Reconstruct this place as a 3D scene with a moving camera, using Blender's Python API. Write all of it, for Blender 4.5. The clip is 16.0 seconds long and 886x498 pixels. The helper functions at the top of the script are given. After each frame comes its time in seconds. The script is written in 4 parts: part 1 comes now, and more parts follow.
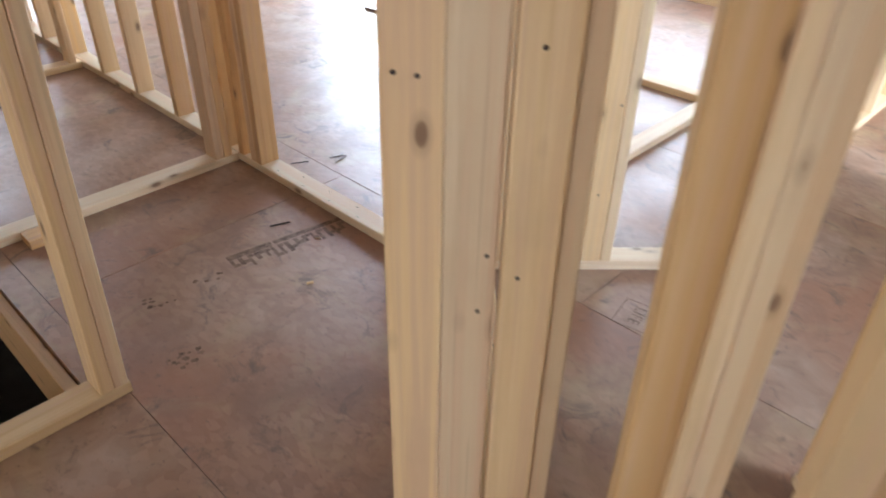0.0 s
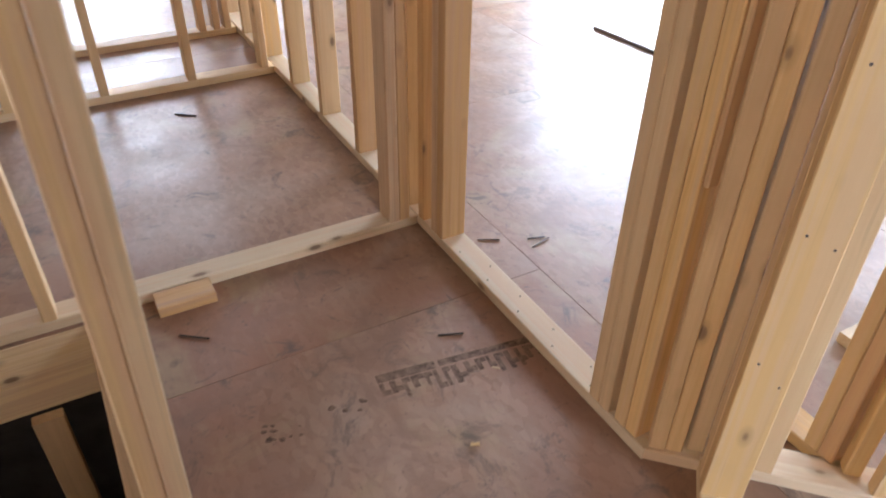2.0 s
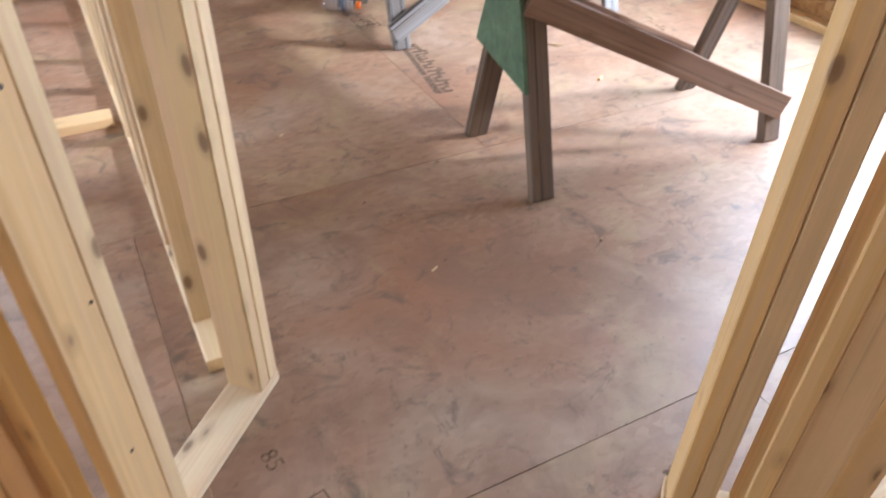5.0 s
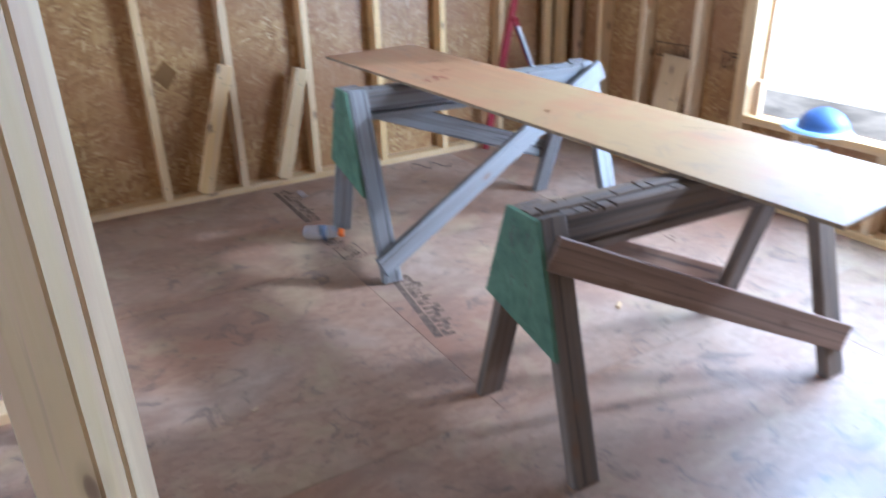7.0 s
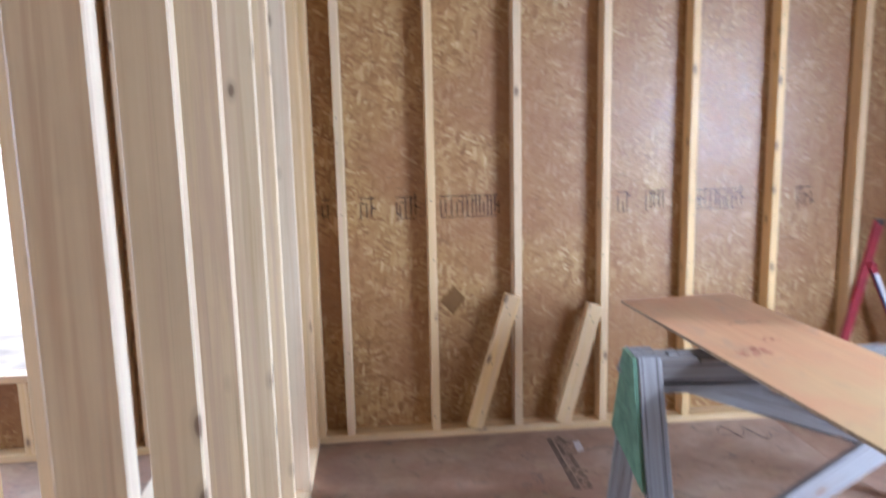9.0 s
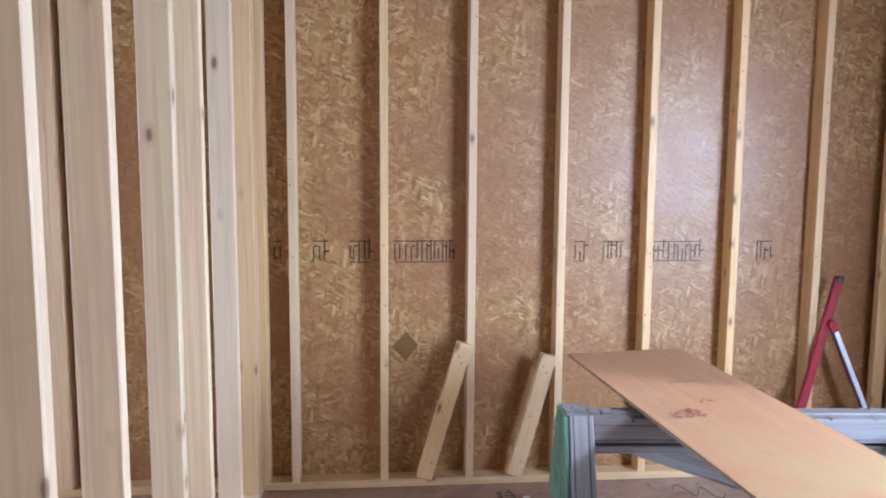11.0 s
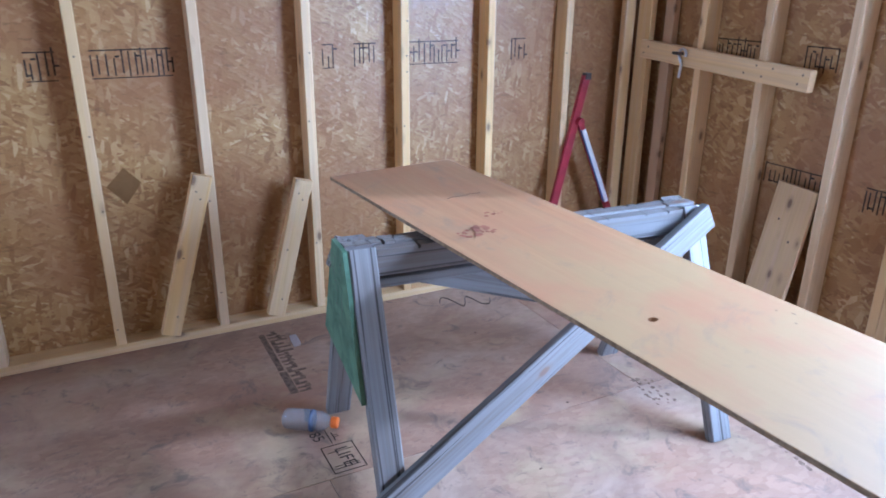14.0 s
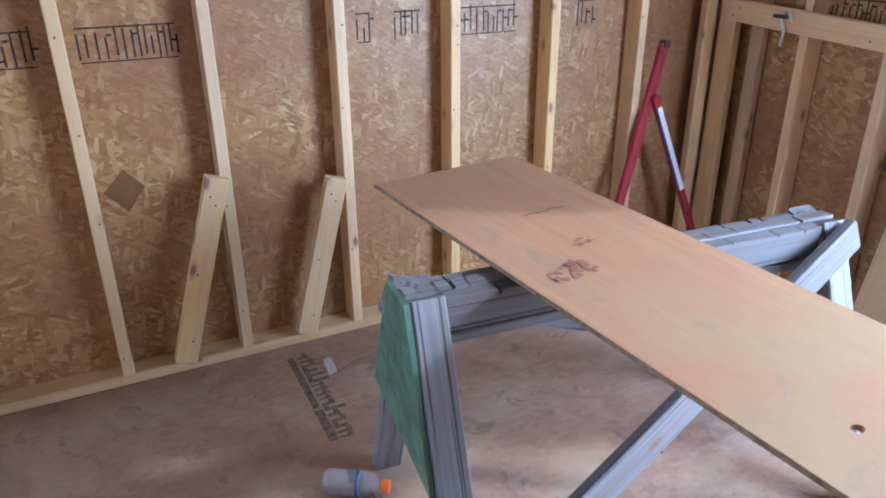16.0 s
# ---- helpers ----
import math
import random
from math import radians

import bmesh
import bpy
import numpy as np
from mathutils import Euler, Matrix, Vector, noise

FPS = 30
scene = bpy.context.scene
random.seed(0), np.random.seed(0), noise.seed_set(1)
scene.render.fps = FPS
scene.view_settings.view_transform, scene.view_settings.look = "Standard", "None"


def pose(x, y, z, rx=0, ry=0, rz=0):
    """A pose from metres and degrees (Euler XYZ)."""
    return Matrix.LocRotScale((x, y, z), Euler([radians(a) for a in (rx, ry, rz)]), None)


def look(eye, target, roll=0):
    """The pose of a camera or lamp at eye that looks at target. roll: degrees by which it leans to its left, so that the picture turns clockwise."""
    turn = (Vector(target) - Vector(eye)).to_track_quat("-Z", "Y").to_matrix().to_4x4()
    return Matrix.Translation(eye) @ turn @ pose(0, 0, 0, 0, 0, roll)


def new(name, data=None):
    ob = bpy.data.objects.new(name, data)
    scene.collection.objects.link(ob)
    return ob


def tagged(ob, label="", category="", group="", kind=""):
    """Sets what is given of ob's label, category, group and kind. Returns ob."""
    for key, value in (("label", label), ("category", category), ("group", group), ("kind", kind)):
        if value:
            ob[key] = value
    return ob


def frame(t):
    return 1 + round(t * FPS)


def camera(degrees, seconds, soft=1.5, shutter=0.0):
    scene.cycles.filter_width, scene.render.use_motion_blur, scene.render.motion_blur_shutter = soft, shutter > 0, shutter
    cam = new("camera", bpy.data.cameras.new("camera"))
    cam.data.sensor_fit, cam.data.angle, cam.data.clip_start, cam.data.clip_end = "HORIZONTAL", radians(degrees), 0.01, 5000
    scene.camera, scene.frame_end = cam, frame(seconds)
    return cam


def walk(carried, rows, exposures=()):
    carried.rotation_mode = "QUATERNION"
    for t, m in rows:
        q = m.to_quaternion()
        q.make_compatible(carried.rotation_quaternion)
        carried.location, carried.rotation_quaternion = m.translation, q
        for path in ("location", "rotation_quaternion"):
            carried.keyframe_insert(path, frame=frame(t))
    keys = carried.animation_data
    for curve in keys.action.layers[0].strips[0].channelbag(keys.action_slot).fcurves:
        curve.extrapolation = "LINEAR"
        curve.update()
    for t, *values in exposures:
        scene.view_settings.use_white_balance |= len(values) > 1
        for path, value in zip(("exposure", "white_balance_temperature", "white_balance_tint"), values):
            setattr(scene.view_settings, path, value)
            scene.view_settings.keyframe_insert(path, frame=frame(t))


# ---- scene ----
PATH = [
    (0, (0.999, -1.211, 1.466), (-0.141, -0.015, 0.34), 1.0),
    (0.5, (0.774, -1.121, 1.461), (-0.406, 0.028, 0.327), 3.7),
    (1, (0.595, -1.035, 1.443), (-0.649, 0.046, 0.31), 5.1),
    (1.5, (0.418, -0.894, 1.424), (-0.933, 0.028, 0.274), 3.3),
    (2, (0.311, -0.77, 1.431), (-1.099, 0.033, 0.263), 0.9),
    (2.5, (0.174, -0.669, 1.356), (-1.004, 0.396, 0.141), 2.1),
    (3, (0.047, -0.635, 1.31), (-0.655, 0.723, 0.02), 3.3),
    (3.5, (0.063, -0.528, 1.279), (-0.269, 0.955, -0.021), -0.1),
    (4, (0.094, -0.424, 1.287), (0.137, 1.086, -0.023), -1.5),
    (4.5, (0.081, -0.348, 1.299), (0.546, 1.109, 0.01), -0.7),
    (4.7, (0.061, -0.325, 1.308), (0.691, 1.085, 0.037), 0.3),
    (6.8, (0.201, 0.165, 1.347), (1.174, 1.673, 0.464), -1.1),
    (7, (0.238, 0.211, 1.342), (1.147, 1.787, 0.512), -1.5),
    (7.5, (0.308, 0.323, 1.343), (1.041, 2.048, 0.645), -1.9),
    (8, (0.331, 0.44, 1.412), (0.892, 2.264, 0.812), -1.7),
    (8.5, (0.358, 0.545, 1.452), (0.761, 2.446, 0.979), -1.7),
    (9, (0.525, 0.675, 1.463), (0.706, 2.642, 1.149), -1.3),
    (9.2, (0.577, 0.705, 1.472), (0.686, 2.687, 1.231), -0.8),
    (11.3, (0.767, 0.697, 1.501), (0.979, 2.674, 1.287), 0.7),
    (11.5, (0.782, 0.715, 1.492), (1.033, 2.678, 1.202), 0.6),
    (12, (0.816, 0.787, 1.459), (1.169, 2.705, 1.017), 0.6),
    (12.5, (0.828, 0.861, 1.44), (1.298, 2.724, 0.886), 0.6),
    (13, (0.781, 0.943, 1.438), (1.407, 2.736, 0.812), 0.8),
    (13.5, (0.73, 1.036, 1.436), (1.507, 2.754, 0.768), 1.0),
    (14, (0.747, 1.128, 1.419), (1.605, 2.794, 0.72), 0.5),
    (14.5, (0.785, 1.235, 1.414), (1.636, 2.891, 0.683), -0.3),
    (15, (0.829, 1.366, 1.418), (1.635, 3.033, 0.663), -0.7),
    (15.5, (0.864, 1.505, 1.428), (1.631, 3.176, 0.641), -1.0),
    (16, (0.84, 1.657, 1.444), (1.639, 3.296, 0.621), -0.4),
]
# seconds, stops, kelvin, tint
EXPOSURES = [(0.0, 0.2, 7200, 20), (1.0, 0.22, 7500, 23), (2.0, 0.22, 7500, 25), (3.0, 0.02, 7600, 26), (4.7, 0.12, 7900, 25), (6.8, -0.33, 5900, 18), (8.0, -0.38, 5900, 21), (9.0, -0.14, 6300, 25), (11.3, -0.14, 6300, 27), (12.5, -0.23, 6050, 26), (14.0, -0.31, 5450, 22), (16.0, -0.31, 5850, 24)]
cam = camera(63.2, 16.0, soft=1.8, shutter=0.5)
walk(cam, [(t, look(eye, target, roll)) for t, eye, target, roll in PATH], EXPOSURES)

# ---------------------------------------------------------------- light
world = bpy.data.worlds.new("sky")
scene.world = world
world.use_nodes = True
wn = world.node_tree
sky = wn.nodes.new("ShaderNodeTexSky")
sky.sky_type, sky.sun_disc = "NISHITA", False
sky.sun_elevation, sky.sun_rotation = radians(28), radians(113)
wn.links.new(sky.outputs["Color"], wn.nodes["Background"].inputs["Color"])
wn.nodes["Background"].inputs["Strength"].default_value = 0.15

sun = new("sun", bpy.data.lights.new("sun", "SUN"))
sun.data.energy, sun.data.angle, sun.data.color = 5.0, radians(3), (0.66, 0.82, 1.0)
sun.matrix_world = look((9.2, -3.9, 5.3), (0, 0, 0))


def window_light(name, eye, target, w, h, power, color):
    lamp = new(name, bpy.data.lights.new(name, "AREA"))
    lamp.data.shape, lamp.data.size, lamp.data.size_y = "RECTANGLE", w, h
    lamp.data.energy, lamp.data.color = power, color
    lamp.matrix_world = look(eye, target)
    return lamp


DAY = (0.50, 0.73, 1.0)
window_light("daylight_east", (3.56, 1.45, 1.40), (2.06, 2.80, 0.35), 1.0, 1.5, 215, DAY)
window_light("daylight_east_sky", (3.47, 1.50, 1.28), (1.9, 1.45, 0.15), 1.7, 1.5, 65, DAY)
window_light("daylight_north", (-1.55, 4.16, 1.28), (-0.3, 2.8, 0.0), 1.6, 1.5, 85, DAY)
window_light("daylight_north_west", (-4.4, 4.16, 1.1), (-3.3, 1.2, 0.0), 2.2, 1.9, 430, DAY)
# the next two lamps are added fill, through unseen west and south openings
window_light("daylight_west", (-7.06, 0.3, 1.3), (-4.0, 0.1, 0.3), 2.1, 1.5, 190, DAY)
window_light("daylight_south", (1.0, -3.36, 1.3), (0.7, -1.5, 0.5), 2.4, 1.5, 9, (0.85, 0.93, 1.0))


# ---------------------------------------------------------------- materials
def mat(name, rough=0.7, metal=0.0):
    m = bpy.data.materials.new(name)
    m.use_nodes = True
    b = m.node_tree.nodes["Principled BSDF"]
    b.inputs["Roughness"].default_value, b.inputs["Metallic"].default_value = rough, metal
    return m, m.node_tree, b


def nd_(t, kind, **sets):
    n = t.nodes.new(kind)
    for k, v in sets.items():
        n.inputs[k].default_value = v
    return n


def ramp(t, src, stops):
    r = t.nodes.new("ShaderNodeValToRGB")
    el = r.color_ramp.elements
    while len(el) < len(stops):
        el.new(0.5)
    for e, (p, c) in zip(el, stops):
        e.position, e.color = p, (*c, 1) if len(c) == 3 else c
    t.links.new(src, r.inputs["Fac"])
    return r.outputs["Color"]


def mixc(t, fac, a, b, mode="MIX"):
    n = t.nodes.new("ShaderNodeMix")
    n.data_type, n.blend_type = "RGBA", mode
    for sock, v in ((n.inputs["Factor"], fac), (n.inputs[6], a), (n.inputs[7], b)):
        if isinstance(v, (int, float)):
            sock.default_value = v
        elif isinstance(v, tuple):
            sock.default_value = (*v, 1)
        else:
            t.links.new(v, sock)
    return n.outputs[2]


def math_(t, op, a, b=0.0):
    n = t.nodes.new("ShaderNodeMath")
    n.operation = op
    for i, v in enumerate((a, b)):
        if isinstance(v, (int, float)):
            n.inputs[i].default_value = v
        else:
            t.links.new(v, n.inputs[i])
    return n.outputs[0]


def coords(t, scale=(1, 1, 1), shift=True, rot=(0, 0, 0)):
    """Object coordinates, moved by the object's random number so that pieces differ."""
    tc = t.nodes.new("ShaderNodeTexCoord")
    mp = t.nodes.new("ShaderNodeMapping")
    mp.inputs["Scale"].default_value = scale
    mp.inputs["Rotation"].default_value = rot
    out = tc.outputs["Object"]
    if shift:
        oi = t.nodes.new("ShaderNodeObjectInfo")
        sc = t.nodes.new("ShaderNodeVectorMath")
        sc.operation = "MULTIPLY"
        cb = t.nodes.new("ShaderNodeCombineXYZ")
        for i in range(3):
            t.links.new(oi.outputs["Random"], cb.inputs[i])
        t.links.new(cb.outputs[0], sc.inputs[0])
        sc.inputs[1].default_value = (17.3, 31.7, 53.1)
        ad = t.nodes.new("ShaderNodeVectorMath")
        t.links.new(out, ad.inputs[0])
        t.links.new(sc.outputs[0], ad.inputs[1])
        out = ad.outputs[0]
    t.links.new(out, mp.inputs["Vector"])
    return mp.outputs["Vector"]


def turned(t, scale, rot):
    """Object coordinates turned first and then stretched."""
    mp = t.nodes.new("ShaderNodeMapping")
    mp.inputs["Scale"].default_value = scale
    t.links.new(coords(t, (1, 1, 1), False, rot), mp.inputs["Vector"])
    return mp.outputs["Vector"]


def noise_(t, vec, scale, detail=4.0, rough=0.55, dist=0.0):
    n = nd_(t, "ShaderNodeTexNoise", Scale=scale, Detail=detail, Roughness=rough, Distortion=dist)
    t.links.new(vec, n.inputs["Vector"])
    return n.outputs["Fac"]


def bump(t, b, h, strength=0.3, dist=0.002):
    n = nd_(t, "ShaderNodeBump", Strength=strength, Distance=dist)
    t.links.new(h, n.inputs["Height"])
    t.links.new(n.outputs["Normal"], b.inputs["Normal"])


def pine(name, light, mid, dark, rough=0.62, grime=0.0, rosy=(0.62, 0.41, 0.255), cracks=0.12):
    """Sawn softwood: grain along local z, growth bands, knots, a different board tone for each piece."""
    m, t, b = mat(name, rough)
    grain = noise_(t, coords(t, (38, 38, 1.1)), 1.0, 6, 0.6, 1.2)
    bands = noise_(t, coords(t, (13, 13, 0.35)), 1.0, 2, 0.5, 2.0)
    col = ramp(t, grain, [(0.28, dark), (0.5, mid), (0.72, light)])
    col = mixc(t, ramp(t, bands, [(0.42, (0, 0, 0)), (0.62, (1, 1, 1))]), col, mid)
    oi = t.nodes.new("ShaderNodeObjectInfo")
    hsv = nd_(t, "ShaderNodeHueSaturation")
    t.links.new(col, hsv.inputs["Color"])
    t.links.new(math_(t, "ADD", math_(t, "MULTIPLY", oi.outputs["Random"], 0.22), 0.88), hsv.inputs["Value"])
    r2 = math_(t, "FRACT", math_(t, "MULTIPLY", oi.outputs["Random"], 7.13))
    t.links.new(math_(t, "ADD", math_(t, "MULTIPLY", r2, 0.3), 0.92), hsv.inputs["Saturation"])
    streak = noise_(t, coords(t, (24, 24, 0.5)), 1.0, 4, 0.6, 1.5)
    tone = mixc(t, ramp(t, streak, [(0.47, (0, 0, 0)), (0.60, (0.75, 0.75, 0.75))]), hsv.outputs["Color"], rosy)
    crack = noise_(t, coords(t, (60, 60, 0.8)), 1.0, 3, 0.6, 0.6)
    tone = mixc(t, ramp(t, crack, [(0.65 - 0.1 * cracks, (0, 0, 0)), (0.71 - 0.1 * cracks, (cracks,) * 3)]), tone, (0.035, 0.028, 0.024))
    vo = nd_(t, "ShaderNodeTexVoronoi", Scale=1.0)
    t.links.new(coords(t, (14, 14, 6.5)), vo.inputs["Vector"])
    knot = ramp(t, vo.outputs["Distance"], [(0.07, (1, 1, 1)), (0.12, (0.85, 0.85, 0.85)), (0.15, (0.35, 0.35, 0.35)), (0.28, (0, 0, 0))])
    sep = t.nodes.new("ShaderNodeSeparateColor")
    t.links.new(vo.outputs["Color"], sep.inputs[0])
    gate = math_(t, "MULTIPLY", knot, math_(t, "GREATER_THAN", sep.outputs[0], 0.55))
    col = mixc(t, math_(t, "MULTIPLY", gate, 0.85), tone, (0.16, 0.085, 0.05))
    smear = noise_(t, coords(t, (3, 3, 1.6)), 1.0, 5, 0.65)
    col = mixc(t, math_(t, "MULTIPLY", ramp(t, smear, [(0.52, (0, 0, 0)), (0.75, (1, 1, 1))]), 0.22 + grime), col, (0.27, 0.19, 0.13), "MIX")
    t.links.new(col, b.inputs["Base Color"])
    bump(t, b, grain, 0.35, 0.0012)
    return m


STUD = pine("sawn_softwood", (0.75, 0.56, 0.34), (0.68, 0.475, 0.27), (0.56, 0.365, 0.19), rosy=(0.65, 0.44, 0.25))
STUD_PALE = pine("pale_softwood", (0.78, 0.64, 0.45), (0.71, 0.56, 0.37), (0.60, 0.44, 0.27), rosy=(0.66, 0.46, 0.30))
STUD_WARM = pine("amber_softwood", (0.66, 0.46, 0.28), (0.59, 0.39, 0.225), (0.47, 0.29, 0.155), rosy=(0.53, 0.32, 0.18))
OLD = pine("weathered_softwood", (0.20, 0.14, 0.10), (0.155, 0.105, 0.075), (0.09, 0.06, 0.043), 0.75, 0.15, (0.12, 0.095, 0.08), 0.8)
BRACE = pine("brown_weathered_board", (0.34, 0.22, 0.16), (0.27, 0.165, 0.12), (0.18, 0.11, 0.08), 0.8, 0.15, (0.20, 0.12, 0.08), 0.6)


def osb_mat():
    m, t, b = mat("oriented_strand_board", 0.55)
    layers = []
    for k, (sc, rot) in enumerate((((30, 30, 100), (0.35, 0.35, 0)), ((36, 36, 120), (-0.45, -0.45, 0)), ((28, 28, 90), (1.25, 1.25, 0)))):
        vec = turned(t, sc, rot)
        wob = nd_(t, "ShaderNodeTexNoise", Scale=0.7, Detail=2.0)
        t.links.new(vec, wob.inputs["Vector"])
        ad = t.nodes.new("ShaderNodeVectorMath")
        sc2 = t.nodes.new("ShaderNodeVectorMath")
        sc2.operation = "SCALE"
        sc2.inputs["Scale"].default_value = 0.9
        t.links.new(wob.outputs["Color"], sc2.inputs[0])
        t.links.new(vec, ad.inputs[0])
        t.links.new(sc2.outputs[0], ad.inputs[1])
        vo = nd_(t, "ShaderNodeTexVoronoi", Scale=0.72, Randomness=1.0)
        t.links.new(ad.outputs[0], vo.inputs["Vector"])
        sp = t.nodes.new("ShaderNodeSeparateColor")
        t.links.new(vo.outputs["Color"], sp.inputs[0])
        layers.append((sp.outputs[0], sp.outputs[1], vo.outputs["Distance"]))
    stops = [(0.0, (0.25, 0.11, 0.036)), (0.3, (0.34, 0.17, 0.056)), (0.65, (0.40, 0.222, 0.078)), (0.88, (0.455, 0.275, 0.115)), (1.0, (0.55, 0.37, 0.185))]
    col = ramp(t, layers[0][0], stops)
    col = mixc(t, math_(t, "GREATER_THAN", layers[1][1], 0.45), col, ramp(t, layers[1][0], stops))
    col = mixc(t, math_(t, "GREATER_THAN", layers[2][1], 0.72), col, ramp(t, layers[2][0], stops))
    big = noise_(t, coords(t, (1, 1, 1), False), 2.3, 4, 0.6)
    col = mixc(t, ramp(t, big, [(0.38, (0, 0, 0)), (0.62, (0.75, 0.75, 0.75))]), col, (0.30, 0.13, 0.05))
    dark = noise_(t, coords(t, (17, 17, 60), False, (0.1, 0.5, 0)), 1.0, 3, 0.6)
    col = mixc(t, ramp(t, dark, [(0.62, (0, 0, 0)), (0.69, (0.55, 0.55, 0.55))]), col, (0.17, 0.08, 0.03))
    t.links.new(col, b.inputs["Base Color"])
    h = math_(t, "ADD", layers[0][0], layers[1][2])
    bump(t, b, h, 0.5, 0.0015)
    t.links.new(ramp(t, layers[1][0], [(0.0, (0.33,) * 3), (1.0, (0.56,) * 3)]), b.inputs["Roughness"])
    return m


OSB = osb_mat()


def subfloor_mat():
    m, t, b = mat("subfloor_panel", 0.5)
    v = coords(t, (1, 1, 1), True)
    flake = nd_(t, "ShaderNodeTexVoronoi", Scale=1.0)
    t.links.new(coords(t, (22, 55, 30)), flake.inputs["Vector"])
    sp = t.nodes.new("ShaderNodeSeparateColor")
    t.links.new(flake.outputs["Color"], sp.inputs[0])
    col = ramp(t, sp.outputs[0], [(0.0, (0.29, 0.165, 0.108)), (0.5, (0.33, 0.195, 0.13)), (1.0, (0.375, 0.225, 0.152))])
    dust = noise_(t, v, 1.7, 6, 0.62, 0.6)
    col = mixc(t, ramp(t, dust, [(0.46, (0, 0, 0)), (0.76, (0.7, 0.7, 0.7))]), col, (0.43, 0.345, 0.28))
    red = noise_(t, coords(t, (1, 1.6, 1)), 1.1, 3, 0.5)
    col = mixc(t, ramp(t, red, [(0.47, (0, 0, 0)), (0.68, (0.75, 0.75, 0.75))]), col, (0.30, 0.14, 0.085))
    ochre = noise_(t, coords(t, (1, 1, 1)), 2.1, 5, 0.65, 1.0)
    col = mixc(t, ramp(t, ochre, [(0.52, (0, 0, 0)), (0.66, (0.6, 0.6, 0.6))]), col, (0.40, 0.30, 0.18))
    blotch = noise_(t, v, 3.4, 5, 0.6, 0.8)
    col = mixc(t, ramp(t, blotch, [(0.50, (0, 0, 0)), (0.66, (0.7, 0.7, 0.7))]), col, (0.235, 0.135, 0.095))
    speck = noise_(t, v, 46.0, 4, 0.7)
    col = mixc(t, ramp(t, speck, [(0.62, (0, 0, 0)), (0.70, (0.5, 0.5, 0.5))]), col, (0.13, 0.09, 0.07))
    stain = noise_(t, v, 7.5, 6, 0.7, 1.2)
    col = mixc(t, ramp(t, stain, [(0.55, (0, 0, 0)), (0.68, (0.75, 0.75, 0.75))]), col, (0.12, 0.09, 0.075))
    scuff = noise_(t, coords(t, (7, 22, 7), True, (0, 0, 0.5)), 1.0, 6, 0.7, 0.6)
    col = mixc(t, ramp(t, scuff, [(0.64, (0, 0, 0)), (0.72, (0.55, 0.55, 0.55))]), col, (0.10, 0.08, 0.07))
    t.links.new(col, b.inputs["Base Color"])
    t.links.new(ramp(t, noise_(t, v, 4.0, 5, 0.65), [(0.3, (0.33,) * 3), (0.7, (0.56,) * 3)]), b.inputs["Roughness"])
    bump(t, b, math_(t, "ADD", sp.outputs[1], math_(t, "MULTIPLY", stain, 2.0)), 0.22, 0.0012)
    return m


FLOOR = subfloor_mat()


def plain(name, c, rough=0.6, metal=0.0, vary=0.12, scale=9.0):
    m, t, b = mat(name, rough, metal)
    n = noise_(t, coords(t), scale, 5, 0.65, 0.4)
    lo = tuple(x * (1 - vary * 1.6) for x in c)
    hi = tuple(min(1, x * (1 + vary)) for x in c)
    t.links.new(ramp(t, n, [(0.3, lo), (0.7, hi)]), b.inputs["Base Color"])
    t.links.new(ramp(t, n, [(0.3, (min(1, rough + 0.12),) * 3), (0.7, (max(0.05, rough - 0.1),) * 3)]), b.inputs["Roughness"])
    bump(t, b, n, 0.15, 0.001)
    return m


def plywood_mat():
    m, t, b = mat("plywood_face", 0.5)
    v = coords(t, (1, 1, 1), False)
    grain = noise_(t, coords(t, (26, 1.3, 20), False), 1.0, 6, 0.6, 1.6)
    cath = noise_(t, coords(t, (5, 0.7, 5), False), 1.0, 2, 0.5, 3.0)
    col = ramp(t, grain, [(0.25, (0.36, 0.16, 0.072)), (0.5, (0.46, 0.225, 0.107)), (0.75, (0.53, 0.285, 0.145))])
    col = mixc(t, ramp(t, cath, [(0.35, (0.7, 0.7, 0.7)), (0.65, (0, 0, 0))]), col, (0.42, 0.235, 0.12))
    # the far half is a redder veneer than the near half
    sp = t.nodes.new("ShaderNodeSeparateXYZ")
    t.links.new(v, sp.inputs[0])
    half = math_(t, "ADD", sp.outputs[1], math_(t, "MULTIPLY", noise_(t, v, 2.0, 3), 0.9))
    col = mixc(t, ramp(t, half, [(0.40, (0.75, 0.75, 0.75)), (1.0, (0, 0, 0))]), col, (0.41, 0.27, 0.13))
    patch = noise_(t, v, 3.2, 5, 0.6)
    col = mixc(t, ramp(t, patch, [(0.45, (0, 0, 0)), (0.65, (0.6, 0.6, 0.6))]), col, (0.45, 0.19, 0.10))
    blue = noise_(t, v, 5.0, 5, 0.7, 1.5)
    col = mixc(t, ramp(t, blue, [(0.54, (0, 0, 0)), (0.68, (0.5, 0.5, 0.5))]), col, (0.28, 0.19, 0.13))
    t.links.new(col, b.inputs["Base Color"])
    bump(t, b, grain, 0.2, 0.0008)
    return m


